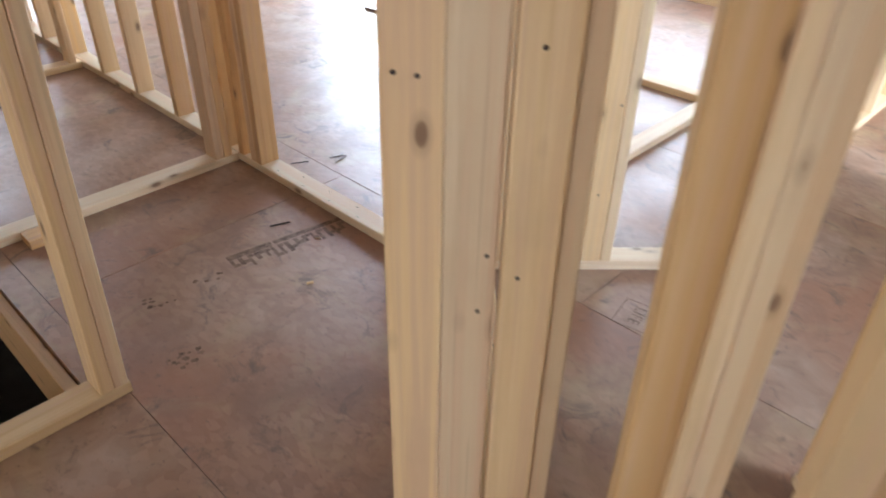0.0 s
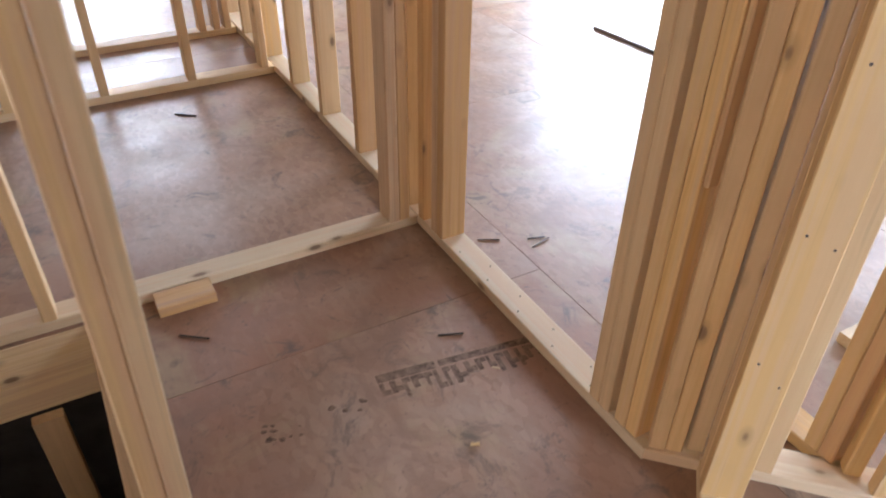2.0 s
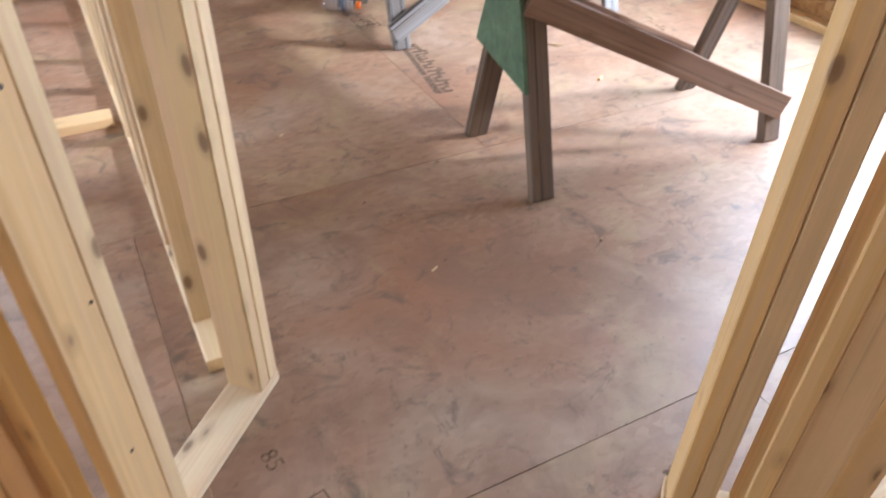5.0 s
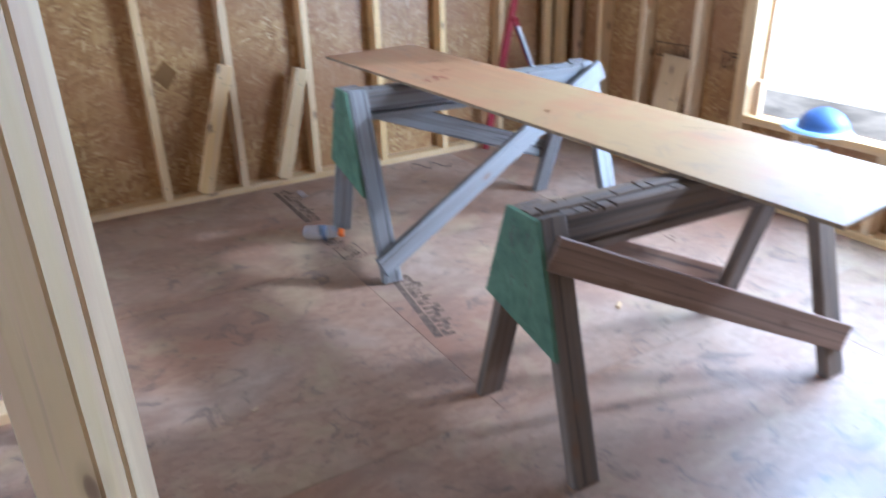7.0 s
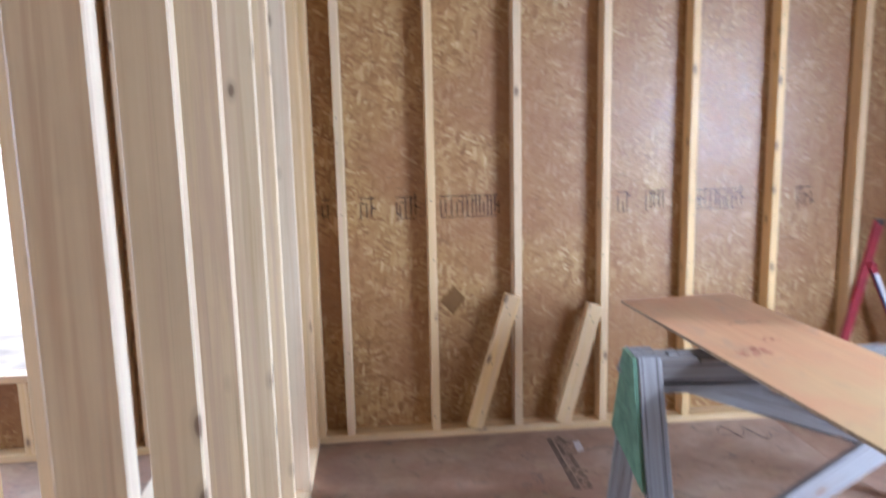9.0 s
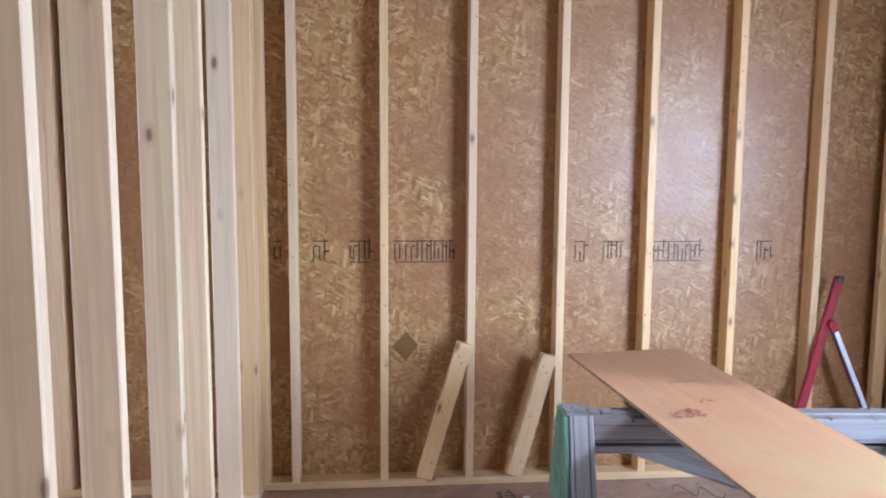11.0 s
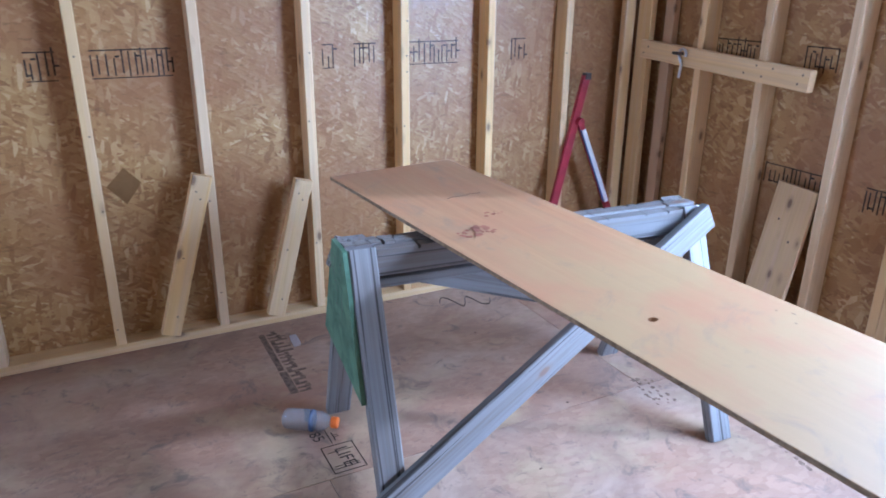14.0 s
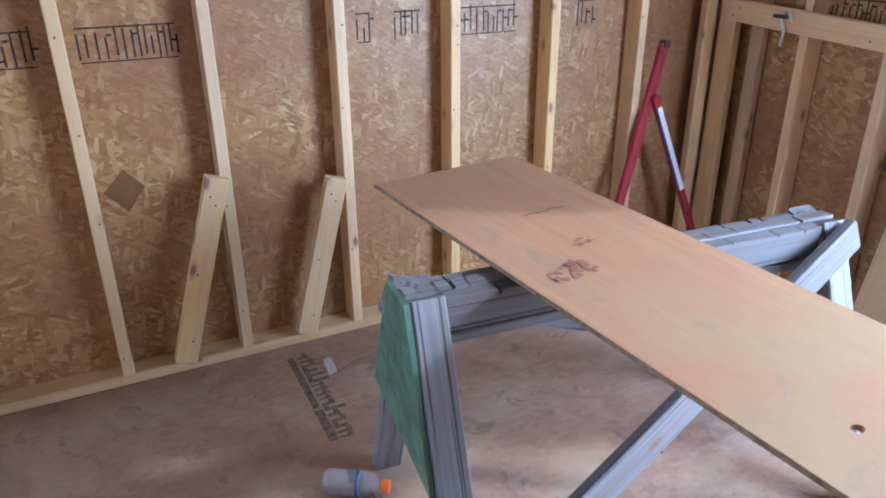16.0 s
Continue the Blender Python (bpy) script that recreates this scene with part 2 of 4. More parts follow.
PLY = plywood_mat()
PLY_EDGE = plain("plywood_edge", (0.26, 0.17, 0.10), 0.8, 0, 0.3, 60)
GREEN = plain("green_painted_plywood", (0.065, 0.145, 0.085), 0.55, 0, 0.25, 14)
INK = plain("black_ink", (0.055, 0.042, 0.034), 0.7, 0, 0.5, 30)
INK_FAINT = plain("worn_black_ink", (0.17, 0.115, 0.085), 0.6, 0, 0.4, 55)
INK_WORN = plain("faded_black_ink", (0.215, 0.14, 0.10), 0.7, 0, 0.4, 55)
for ink in (INK, INK_FAINT, INK_WORN):
    ink.node_tree.nodes["Principled BSDF"].inputs["Specular IOR Level"].default_value = 0.12
STEEL = plain("galvanised_steel", (0.55, 0.56, 0.58), 0.35, 0.9)
NAIL = plain("dark_nail_steel", (0.10, 0.085, 0.075), 0.5, 0.6)
RED = plain("red_painted_steel", (0.36, 0.022, 0.035), 0.45, 0, 0.2, 12)
WHITE = plain("white_plastic", (0.78, 0.77, 0.78), 0.45, 0, 0.05)
BLUE = plain("blue_plastic", (0.04, 0.10, 0.24), 0.4, 0, 0.2, 6)
NAVY = plain("dark_blue_label", (0.03, 0.05, 0.10), 0.4)
ORANGE = plain("orange_plastic", (0.80, 0.16, 0.02), 0.4)
PAPER = plain("white_paper", (0.72, 0.66, 0.66), 0.85, 0, 0.08)
# ground colour is lifted to pass for sunlit, overexposed ground beyond the window
PALE_GROUND = plain("outdoor_ground", (0.70, 0.66, 0.58), 0.95, 0, 0.35, 1.5)
# ceiling brown is set very dark so that less light bounces off it
CEILING_DARK = plain("unseen_dark_ceiling", (0.15, 0.105, 0.07), 0.85, 0, 0.15, 3)
# concrete held near black: the shade of the well is in this colour
DARK_CONCRETE = plain("darkened_concrete", (0.10, 0.095, 0.09), 0.9, 0, 0.2, 4)
STAIN = plain("rusty_stain", (0.36, 0.135, 0.085), 0.7, 0, 0.3, 25)
RAW_BOARD = pine("light_sheathing_scrap", (0.66, 0.48, 0.29), (0.58, 0.41, 0.24), (0.47, 0.31, 0.17))


def clear_mat():
    m, t, b = mat("clear_plastic", 0.08)
    b.inputs["Base Color"].default_value = (0.42, 0.43, 0.45, 1)
    b.inputs["Alpha"].default_value = 0.27
    b.inputs["Specular IOR Level"].default_value = 0.9
    return m


CLEAR = clear_mat()


# ---------------------------------------------------------------- building blocks
def mesh_of(name, bm, material):
    me = bpy.data.meshes.new(name)
    bm.normal_update()
    bm.to_mesh(me)
    bm.free()
    me.materials.append(material)
    return me


def thing(name, at=(0, 0, 0), label="", category="", group="", kind=""):
    e = new(name)
    e.location = at
    e.empty_display_size = 0.1
    bpy.context.view_layer.update()
    return tagged(e, label, category, group, kind)


def adopt(ob, parent, m=Matrix.Identity(4)):
    """Put ob under parent with the world pose m."""
    ob.parent = parent
    up = Matrix.Identity(4)
    chain = parent
    while chain is not None:
        up = chain.matrix_basis @ up
        chain = chain.parent
    ob.matrix_basis = up.inverted() @ m
    return ob


def part(name, bm, material, parent, label="", m=Matrix.Identity(4), smooth=False):
    me = mesh_of(name, bm, material)
    if smooth:
        for p in me.polygons:
            p.use_smooth = True
    ob = adopt(new(name, me), parent, m)
    return tagged(ob, label)


def chamfered(w, h, l, c=0.003, bow=0.0):
    """A sawn board, l long on z, with eased edges."""
    bm = bmesh.new()
    x, y = w / 2, h / 2
    c = min(c, x * 0.6, y * 0.6)
    ring = [(x - c, -y), (x, -y + c), (x, y - c), (x - c, y), (-x + c, y), (-x, y - c), (-x, -y + c), (-x + c, -y)]
    rows = [[bm.verts.new((px, py, z)) for px, py in ring] for z in (-l / 2, l / 2)]
    for i in range(8):
        bm.faces.new((rows[0][i], rows[0][(i + 1) % 8], rows[1][(i + 1) % 8], rows[1][i]))
    bm.faces.new(rows[0][::-1])
    bm.faces.new(rows[1])
    return bm


CACHE = {}
ALONG = {2: Matrix.Identity(4), 0: Euler((0, radians(90), 0)).to_matrix().to_4x4(), 1: Euler((radians(-90), 0, 0)).to_matrix().to_4x4()}


def board(name, parent, x0, x1, y0, y1, z0, z1, material=STUD, m=Matrix.Identity(4), label="", c=0.003):
    """A straight board between two corners, in the frame m; grain along its longest side."""
    s = (x1 - x0, y1 - y0, z1 - z0)
    ax = max(range(3), key=lambda i: s[i])
    w, h, l = {2: (s[0], s[1], s[2]), 0: (s[2], s[1], s[0]), 1: (s[0], s[2], s[1])}[ax]
    key = (round(w, 4), round(h, 4), round(l, 4), material.name, c)
    if key not in CACHE:
        CACHE[key] = mesh_of(name, chamfered(w, h, l, c), material)
    ob = new(name, CACHE[key])
    mid = Matrix.Translation(((x0 + x1) / 2, (y0 + y1) / 2, (z0 + z1) / 2))
    adopt(ob, parent, m @ mid @ ALONG[ax])
    return tagged(ob, label)


def beam(name, parent, a, b, w, h, material, up=(0, 0, 1), label="", c=0.003):
    """A board from point a to point b; h is its size along up, w across."""
    a, b = Vector(a), Vector(b)
    z = (b - a).normalized()
    x = Vector(up).cross(z).normalized()
    y = z.cross(x)
    m = Matrix.Translation((a + b) / 2) @ Matrix((x, y, z)).transposed().to_4x4()
    return part(name, chamfered(w, h, (b - a).length, c), material, parent, label, m)


def box_bm(x0, x1, y0, y1, z0, z1):
    bm = bmesh.new()
    bmesh.ops.create_cube(bm, size=1, matrix=Matrix.Translation(((x0 + x1) / 2, (y0 + y1) / 2, (z0 + z1) / 2)) @ Matrix.Diagonal((x1 - x0, y1 - y0, z1 - z0, 1)))
    return bm


TOP = 2.40          # underside of the top plates
DIAG = pose(0, 0, 0, 0, 0, 45)   # first axis north-east, second north-west


def nails(parent, m, spots, r=0.0035):
    """Nail heads, flush dark discs, at spots (place, normal axis) in the frame m."""
    for (x, y, z), ax in spots:
        if "nail" not in CACHE:
            bm = bmesh.new()
            bmesh.ops.create_cone(bm, cap_ends=True, segments=8, radius1=1, radius2=0.9, depth=0.4)
            CACHE["nail"] = mesh_of("nail", bm, NAIL)
        ob = new("nail", CACHE["nail"])
        adopt(ob, parent, m @ Matrix.Translation((x, y, z)) @ ALONG[ax] @ Matrix.Diagonal((r, r, r, 1)))


# ---------------------------------------------------------------- floor with the stair opening
HOLE = (-1.60, -0.70, -3.2, -0.86)   # x0, x1, y0, y1
floor = thing("floor", (0, 0, 0), "brown engineered subfloor panels, dusty and scuffed, with dark joints", "floor", kind="structure")


def floor_panel(x0, x1, y0, y1):
    hx0, hx1, hy0, hy1 = HOLE
    if x1 > hx0 and x0 < hx1 and y1 > hy0 and y0 < hy1:
        cuts = [(x0, min(x1, hx0), y0, y1), (max(x0, hx1), x1, y0, y1), (max(x0, hx0), min(x1, hx1), max(y0, hy1), y1), (max(x0, hx0), min(x1, hx1), y0, min(y1, hy0))]
    else:
        cuts = [(x0, x1, y0, y1)]
    for a, b, c, d in cuts:
        if b - a > 0.01 and d - c > 0.01:
            board("panel", floor, a + 0.0011, b - 0.0011, c + 0.0011, d - 0.0011, -0.0183, 0, FLOOR, c=0.0002)


row = 0
y = 1.66 - 4 * 1.2192
while y < 4.0:
    x = -7.0 + (1.22 if row % 2 else 0.0) + 0.955
    first = -7.0
    while first < 3.4:
        nxt = min(x, 3.45)
        floor_panel(first, nxt, max(y, -3.2), min(y + 1.2192, 4.17))
        first, x = nxt, x + 2.4384
    y += 1.2192
    row += 1

# unseen slabs added under the panels, to block light leaking up through the seams
for nm, q in (("joist_deck", (-7.0, -1.64, -3.2, 4.17)), ("joist_deck", (-0.655, 3.45, -3.2, 4.17)), ("joist_deck", (-1.64, -0.655, -0.858, 4.17))):
    part(nm, box_bm(q[0], q[1], q[2], q[3], -0.06, -0.0186), STUD_WARM, floor)
# joists and rim below, and the well under the stair opening, darkened by its colour
well = thing("stair_well", (-1.15, -2.0, -2.5), "dark open stair well with bare framing below the floor", "stair well", kind="structure")
part("shaft_floor", box_bm(-2.2, -0.2, -3.3, -0.5, -2.55, -2.5), DARK_CONCRETE, well)
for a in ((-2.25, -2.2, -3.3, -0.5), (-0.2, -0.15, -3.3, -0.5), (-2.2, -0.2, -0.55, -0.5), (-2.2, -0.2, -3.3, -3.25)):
    part("shaft_wall", box_bm(*a, -2.5, -0.30), DARK_CONCRETE, well)
board("rim_board", well, -1.638, -1.602, -3.2, -0.50, -0.29, -0.020, STUD_PALE)
board("header_board", well, -1.60, -0.62, -0.90, -0.862, -0.27, -0.020, STUD)
board("trimmer_board", well, -0.698, -0.66, -3.2, -0.90, -0.27, -0.020, STUD)
board("stud", well, -1.60, -1.562, -1.13, -1.04, -2.5, -0.30, STUD)
board("stud", well, -1.60, -1.562, -1.60, -1.51, -2.5, -0.30, STUD)
for k in range(8):
    board("tread", well, -1.56, -0.72, -1.35 - 0.26 * k, -1.09 - 0.26 * k, -0.75 - 0.19 * k - 0.038, -0.75 - 0.19 * k, STUD_WARM)

# ---------------------------------------------------------------- shell
SHEET = 0.011


def sheathing(parent, axis, at, lo, hi, z0, z1, holes=(), seams=1.219, outward=1):
    """Strand-board sheets on a wall in the plane axis = at, split at the seams and round the openings."""
    edges = sorted({lo, hi, *[e for h in holes for e in h[:2]], *[lo + seams * i for i in range(1, int((hi - lo) / seams) + 1)]})
    for a, b in zip(edges, edges[1:]):
        if b - a < 0.02:
            continue
        spans = [(z0, z1)]
        for h0, h1, hz0, hz1 in holes:
            if a >= h0 - 1e-4 and b <= h1 + 1e-4:
                spans = [(z0, hz0), (hz1, z1)]
        for c, d in spans:
            if d - c < 0.02:
                continue
            q = (a, b)
            o = (at, at + SHEET * outward) if outward > 0 else (at - SHEET, at)
            bm = box_bm(q[0], q[1], o[0], o[1], c, d) if axis == "y" else box_bm(o[0], o[1], q[0], q[1], c, d)
            part("sheet", bm, OSB, parent)


def plates(parent, x0, x1, y0, y1, m=Matrix.Identity(4), material=STUD_PALE, top=True):
    board("bottom_plate", parent, x0, x1, y0, y1, 0.0005, 0.038, material, m)
    if top:
        board("top_plate", parent, x0, x1, y0, y1, TOP, TOP + 0.038, STUD, m)


def stud(parent, x0, x1, y0, y1, material=STUD, m=Matrix.Identity(4), z0=0.038, z1=TOP, name="stud"):
    return board(name, parent, x0, x1, y0, y1, z0, z1, material, m)


# north wall: room on the east, hall on the west
NY = 4.0
north = thing("wall_north", (0, NY, 0), "exterior wall of bare softwood studs and strand board sheathing", "wall", kind="structure")
plates(north, -6.9, 3.29, NY, NY + 0.089, material=STUD)
NWIN = (-2.45, -0.72, 0.42, 2.10)
NDOOR = (-5.6, -3.3, 0.05, 2.12)
for xr in (0.385, 0.80, 1.207, 1.632, 2.058, 2.482, 2.905):
    stud(north, xr - 0.038, xr, NY, NY + 0.089, STUD if xr != 0.385 else STUD_PALE)
for xr in (0.245, -0.15, -0.56, -0.72 + 0.076, -0.72 + 0.038, -2.45, -2.49, -2.9, -3.26, -5.6, -6.0, -6.4, -6.8):
    stud(north, xr - 0.038, xr, NY, NY + 0.089)
gn = random.Random(21)
nails(north, Matrix.Identity(4), [((xr - gn.uniform(0.008, 0.030), NY - 0.0003, z), 1) for xr in (0.385, 0.80, 1.207, 1.632, 2.058, 2.482, 2.905) for z in [gn.uniform(0.1, 2.2) for _ in range(4)]], 0.0035)
board("window_sill", north, NWIN[0], NWIN[1], NY, NY + 0.089, NWIN[2] - 0.038, NWIN[2], STUD_WARM)
board("window_header", north, NWIN[0], NWIN[1], NY, NY + 0.089, NWIN[3], NWIN[3] + 0.2, STUD)
board("door_header", north, NDOOR[0], NDOOR[1], NY, NY + 0.089, NDOOR[3], NDOOR[3] + 0.2, STUD)
for xr in (-1.1, -1.5, -1.9, -2.3):
    stud(north, xr - 0.038, xr, NY, NY + 0.089, z1=NWIN[2] - 0.038, name="cripple_stud")
sheathing(north, "y", NY + 0.089, -7.0, 3.4, -0.25, 2.6, (NWIN, NDOOR))

# east wall with the large window
EX = 3.29
EWIN = (0.62, 2.475, 0.43, 2.08)
east = thing("wall_east", (EX, 1, 0), "exterior wall of softwood studs with a large bare window opening", "wall", kind="structure")
plates(east, EX, EX + 0.089, -3.2, NY + 0.089, material=STUD)
for yc in (3.573, 3.230, 2.851, 2.554, 2.515):
    stud(east, EX, EX + 0.089, yc - 0.019, yc + 0.019, STUD)
for yc in (0.60, 0.56, 0.2, -0.2, -0.6, -1.0, -1.4, -1.8, -2.2, -2.6, -3.0):
    stud(east, EX, EX + 0.089, yc - 0.019, yc + 0.019)
stud(north, 3.215, 3.275, NY - 0.002, NY + 0.036, STUD)
stud(east, EX - 0.002, EX + 0.036, 3.905, 3.994, STUD)
stud(east, EX + 0.045, EX + 0.083, 3.80, 3.86, STUD_WARM)
board("window_sill", east, EX, EX + 0.089, EWIN[0], EWIN[1] + 0.03, EWIN[2] - 0.038, EWIN[2], STUD)
board("window_header", east, EX, EX + 0.089, EWIN[0], EWIN[1] + 0.03, EWIN[3], EWIN[3] + 0.2, STUD)
for yc in (2.2, 1.79, 1.38, 0.97):
    stud(east, EX, EX + 0.089, yc - 0.019, yc + 0.019, z1=EWIN[2] - 0.038, name="cripple_stud")
sheathing(east, "x", EX + 0.089, -3.3, NY + 0.1, -0.25, 2.6, (EWIN,))
board("stud", east, EX + 0.03, EX + 0.068, 2.440, 2.474, EWIN[2], EWIN[2] + 0.17, STUD_WARM)

# west and south walls close the house, unseen; their windows are added for fill
west = thing("wall_west", (-6.9, 0, 0), "unseen exterior stud wall with a window opening added for fill light", "wall", kind="structure")
plates(west, -6.99, -6.9, -3.2, NY)
WWIN = (-0.8, 1.4, 0.5, 2.08)
for k in range(18):
    yc = -3.1 + 0.4064 * k
    if not WWIN[0] < yc < WWIN[1]:
        stud(west, -6.99, -6.9, yc - 0.019, yc + 0.019)
board("window_sill", west, -6.99, -6.9, WWIN[0], WWIN[1], WWIN[2] - 0.038, WWIN[2])
sheathing(west, "x", -6.99, -3.3, NY + 0.1, -0.25, 2.6, (WWIN,), outward=-1)
south = thing("wall_south", (0, -3.2, 0), "unseen exterior stud wall with a window opening added for fill light", "wall", kind="structure")
plates(south, -6.9, 3.29, -3.29, -3.2)
SWIN = (-0.3, 2.3, 0.5, 2.08)
for k in range(25):
    xc = -6.8 + 0.4064 * k
    if not SWIN[0] < xc < SWIN[1]:
        stud(south, xc - 0.019, xc + 0.019, -3.29, -3.2)
sheathing(south, "y", -3.29, -7.0, 3.4, -0.25, 2.6, (SWIN,), outward=-1)

# ceiling is out of view, added to shut out the sky and dim the bounce
ceiling = new("ceiling", mesh_of("ceiling", box_bm(-7.0, 3.4, -3.3, 4.1, TOP + 0.04, TOP + 0.06), CEILING_DARK))
tagged(ceiling, "unseen ceiling added to close the rooms, dark to cut bounced light", "ceiling", kind="structure")
gb = bmesh.new()
for q in ((-400, 400, -400, -3.31), (-400, 400, 4.12, 400), (-400, -7.02, -3.31, 4.12), (3.42, 400, -3.31, 4.12)):
    vs = [gb.verts.new((q[a], q[b], -0.6)) for a, b in ((0, 2), (1, 2), (1, 3), (0, 3))]
    gb.faces.new(vs)
ground = new("ground", mesh_of("ground", gb, PALE_GROUND))
tagged(ground, "ground outside the house, its colour lightened to read as overexposed", "ground", kind="structure")

# ---------------------------------------------------------------- hall: wall A (along x), with a door opening
wall_a = thing("wall_hall_north", (-1.5, 0.25, 0), "interior stud wall with a bare door opening, plate still across it", "wall", kind="structure")
AY0, AY1 = 0.210, 0.299
plates(wall_a, -6.9, -0.425, AY0, AY1)
for xr in (-2.108, -2.506, -2.894, -3.30, -3.70, -4.1, -4.5, -4.9, -5.3, -5.7, -6.1, -6.5):
    stud(wall_a, xr - 0.038, xr, AY0, AY1, STUD_WARM if xr > -2.2 else STUD)
stud(wall_a, -1.457, -1.419, AY0, AY1, STUD_WARM, name="jack_stud")
stud(wall_a, -1.590, -1.552, AY0, AY1, STUD_WARM)
stud(wall_a, -1.497, -1.459, AY0, AY1, STUD_WARM, name="king_stud")
stud(wall_a, -1.70, -1.662, AY0, AY1)
stud(wall_a, -0.633, -0.595, AY0, AY1, STUD, name="jack_stud")
stud(wall_a, -0.594, -0.556, AY0, AY1, STUD, name="king_stud")
stud(wall_a, -0.538, -0.500, AY0 + 0.004, AY1, STUD)
stud(wall_a, -0.499, -0.461, AY0 + 0.006, AY1, STUD)
board("door_header", wall_a, -1.42, -0.633, AY0, AY1, 2.08, 2.22, STUD)
board("blocking", wall_a, -0.4605, -0.447, AY0 + 0.012, AY1 - 0.02, 0.75, 1.15, STUD_WARM)
nails(wall_a, Matrix.Identity(4), [((-1.33 + 0.03 * (k % 2) + 0.085 * k, AY0 + 0.02 + 0.045 * (k % 2), 0.0385), 2) for k in range(9)], 0.003)

# 45-degree return at the end of wall A
# first axis n, second axis -d
corner = thing("corner_post", (-0.37, 0.28, 0), "built-up corner post where the angled walls meet", "post", kind="structure")
board("bottom_plate", corner, -0.148, -0.022, 0.452, 0.54, 0.001, 0.037, STUD_PALE, DIAG)
stud(corner, -0.140, -0.102, 0.462, 0.551, STUD, DIAG)
stud(corner, -0.101, -0.063, 0.466, 0.555, STUD, DIAG)
stud(corner, -0.052, -0.014, 0.482, 0.571, STUD, DIAG)

# wall C (runs south-east), door opening crossed by the plate
wall_c = thing("wall_angled_entry", (-0.2, 0.25, 0), "angled stud wall with a bare door opening and plate across it", "wall", kind="structure")
plates(wall_c, -0.022, 0.067, -0.605, 0.458, DIAG)
stud(wall_c, -0.022, 0.067, 0.400, 0.438, STUD, DIAG, name="king_stud")
stud(wall_c, -0.022, 0.067, 0.362, 0.400, STUD, DIAG, name="jack_stud")
nails(wall_c, DIAG, [((0.01 + 0.03 * (k % 2), 0.30 - 0.09 * k, 0.0385), 2) for k in range(5)] + [((0.0, 0.3615, 0.45 + 0.3 * k), 1) for k in range(5)] + [((0.05, 0.3615, 0.40 + 0.33 * k), 1) for k in range(5)], 0.003)

# wall G (south-east side of the angled lobby)
wall_g = thing("wall_angled_lobby", (0.45, -0.45, 0), "angled stud wall of built-up posts", "wall", kind="structure")
plates(wall_g, -0.218, 0.80, -0.694, -0.605, DIAG)
stud(wall_g, -0.218, -0.130, -0.650, -0.612, STUD_PALE, DIAG)
stud(wall_g, -0.129, -0.044, -0.648, -0.610, STUD_PALE, DIAG)
stud(wall_g, -0.036, 0.050, -0.652, -0.614, STUD_PALE, DIAG)
stud(wall_g, 0.051, 0.089, -0.640, -0.606, STUD_PALE, DIAG)
stud(wall_g, 0.205, 0.292, -0.700, -0.662, STUD, DIAG)
stud(wall_g, 0.293, 0.331, -0.712, -0.625, STUD_PALE, DIAG)
stud(wall_g, 0.335, 0.373, -0.708, -0.625, STUD_PALE, DIAG)
stud(wall_g, 0.374, 0.412, -0.700, -0.625, STUD, DIAG)
stud(wall_g, 0.78, 0.818, -0.70, -0.612, STUD, DIAG)
nails(wall_g, DIAG, [((-0.198, -0.6505, 1.125), 1), ((-0.166, -0.6505, 1.12), 1), ((-0.06, -0.6485, 0.83), 1), ((-0.07, -0.6485, 0.72), 1), ((0.0, -0.6525, 1.16), 1), ((-0.01, -0.6525, 0.79), 1)], 0.004)
wall_g2 = thing("wall_lobby_return", (0.92, -0.34, 0), "short stud wall behind the lobby", "wall", kind="structure")
plates(wall_g2, 0.39, 0.48, -1.9, -0.715, DIAG)
for k in range(3):
    stud(wall_g2, 0.39, 0.48, -0.93 - 0.4064 * k, -0.892 - 0.4064 * k, STUD_PALE, DIAG)

# wall D (north-west side of the lobby)
wall_d = thing("wall_angled_north_west", (0, 0.7, 0), "angled stud wall with pale bottom plate and clustered studs", "wall", kind="structure")
plates(wall_d, -0.02, 0.845, 0.462, 0.551, DIAG)
stud(wall_d, 0.352, 0.440, 0.463, 0.501, STUD, DIAG)
stud(wall_d, 0.441, 0.479, 0.464, 0.549, STUD_PALE, DIAG)
stud(wall_d, 0.300, 0.338, 0.51, 0.549, STUD, DIAG)
stud(wall_d, 0.002, 0.040, 0.464, 0.551, STUD, DIAG)
stud(wall_d, 0.041, 0.079, 0.464, 0.551, STUD, DIAG)
stud(wall_d, 0.080, 0.140, 0.4625, 0.5005, STUD, DIAG)
stud(wall_d, 0.768, 0.805, 0.462, 0.551, STUD_PALE, DIAG)
stud(wall_d, 0.806, 0.843, 0.462, 0.551, STUD_PALE, DIAG)
nails(wall_d, DIAG, [((0.40, 0.4625, 0.3), 1), ((0.43, 0.4625, 0.61), 1), ((0.42, 0.4625, 0.95), 1)], 0.004)

# wall F (doorway into the room)
wall_f = thing("wall_angled_doorway", (0.6, 0.6, 0), "angled stud wall beside the open way into the room", "wall", kind="structure")
board("bottom_plate", wall_f, 0.745, 0.834, -0.61, -0.435, 0.0005, 0.038, STUD_PALE, DIAG)
board("top_plate", wall_f, 0.745, 0.834, -0.61, 0.46, TOP, TOP + 0.038, STUD, DIAG)
stud(wall_f, 0.745, 0.834, -0.478, -0.440, STUD, DIAG, name="jack_stud")
stud(wall_f, 0.745, 0.834, -0.517, -0.479, STUD, DIAG, name="king_stud")
stud(wall_f, 0.745, 0.834, -0.60, -0.562, STUD, DIAG)

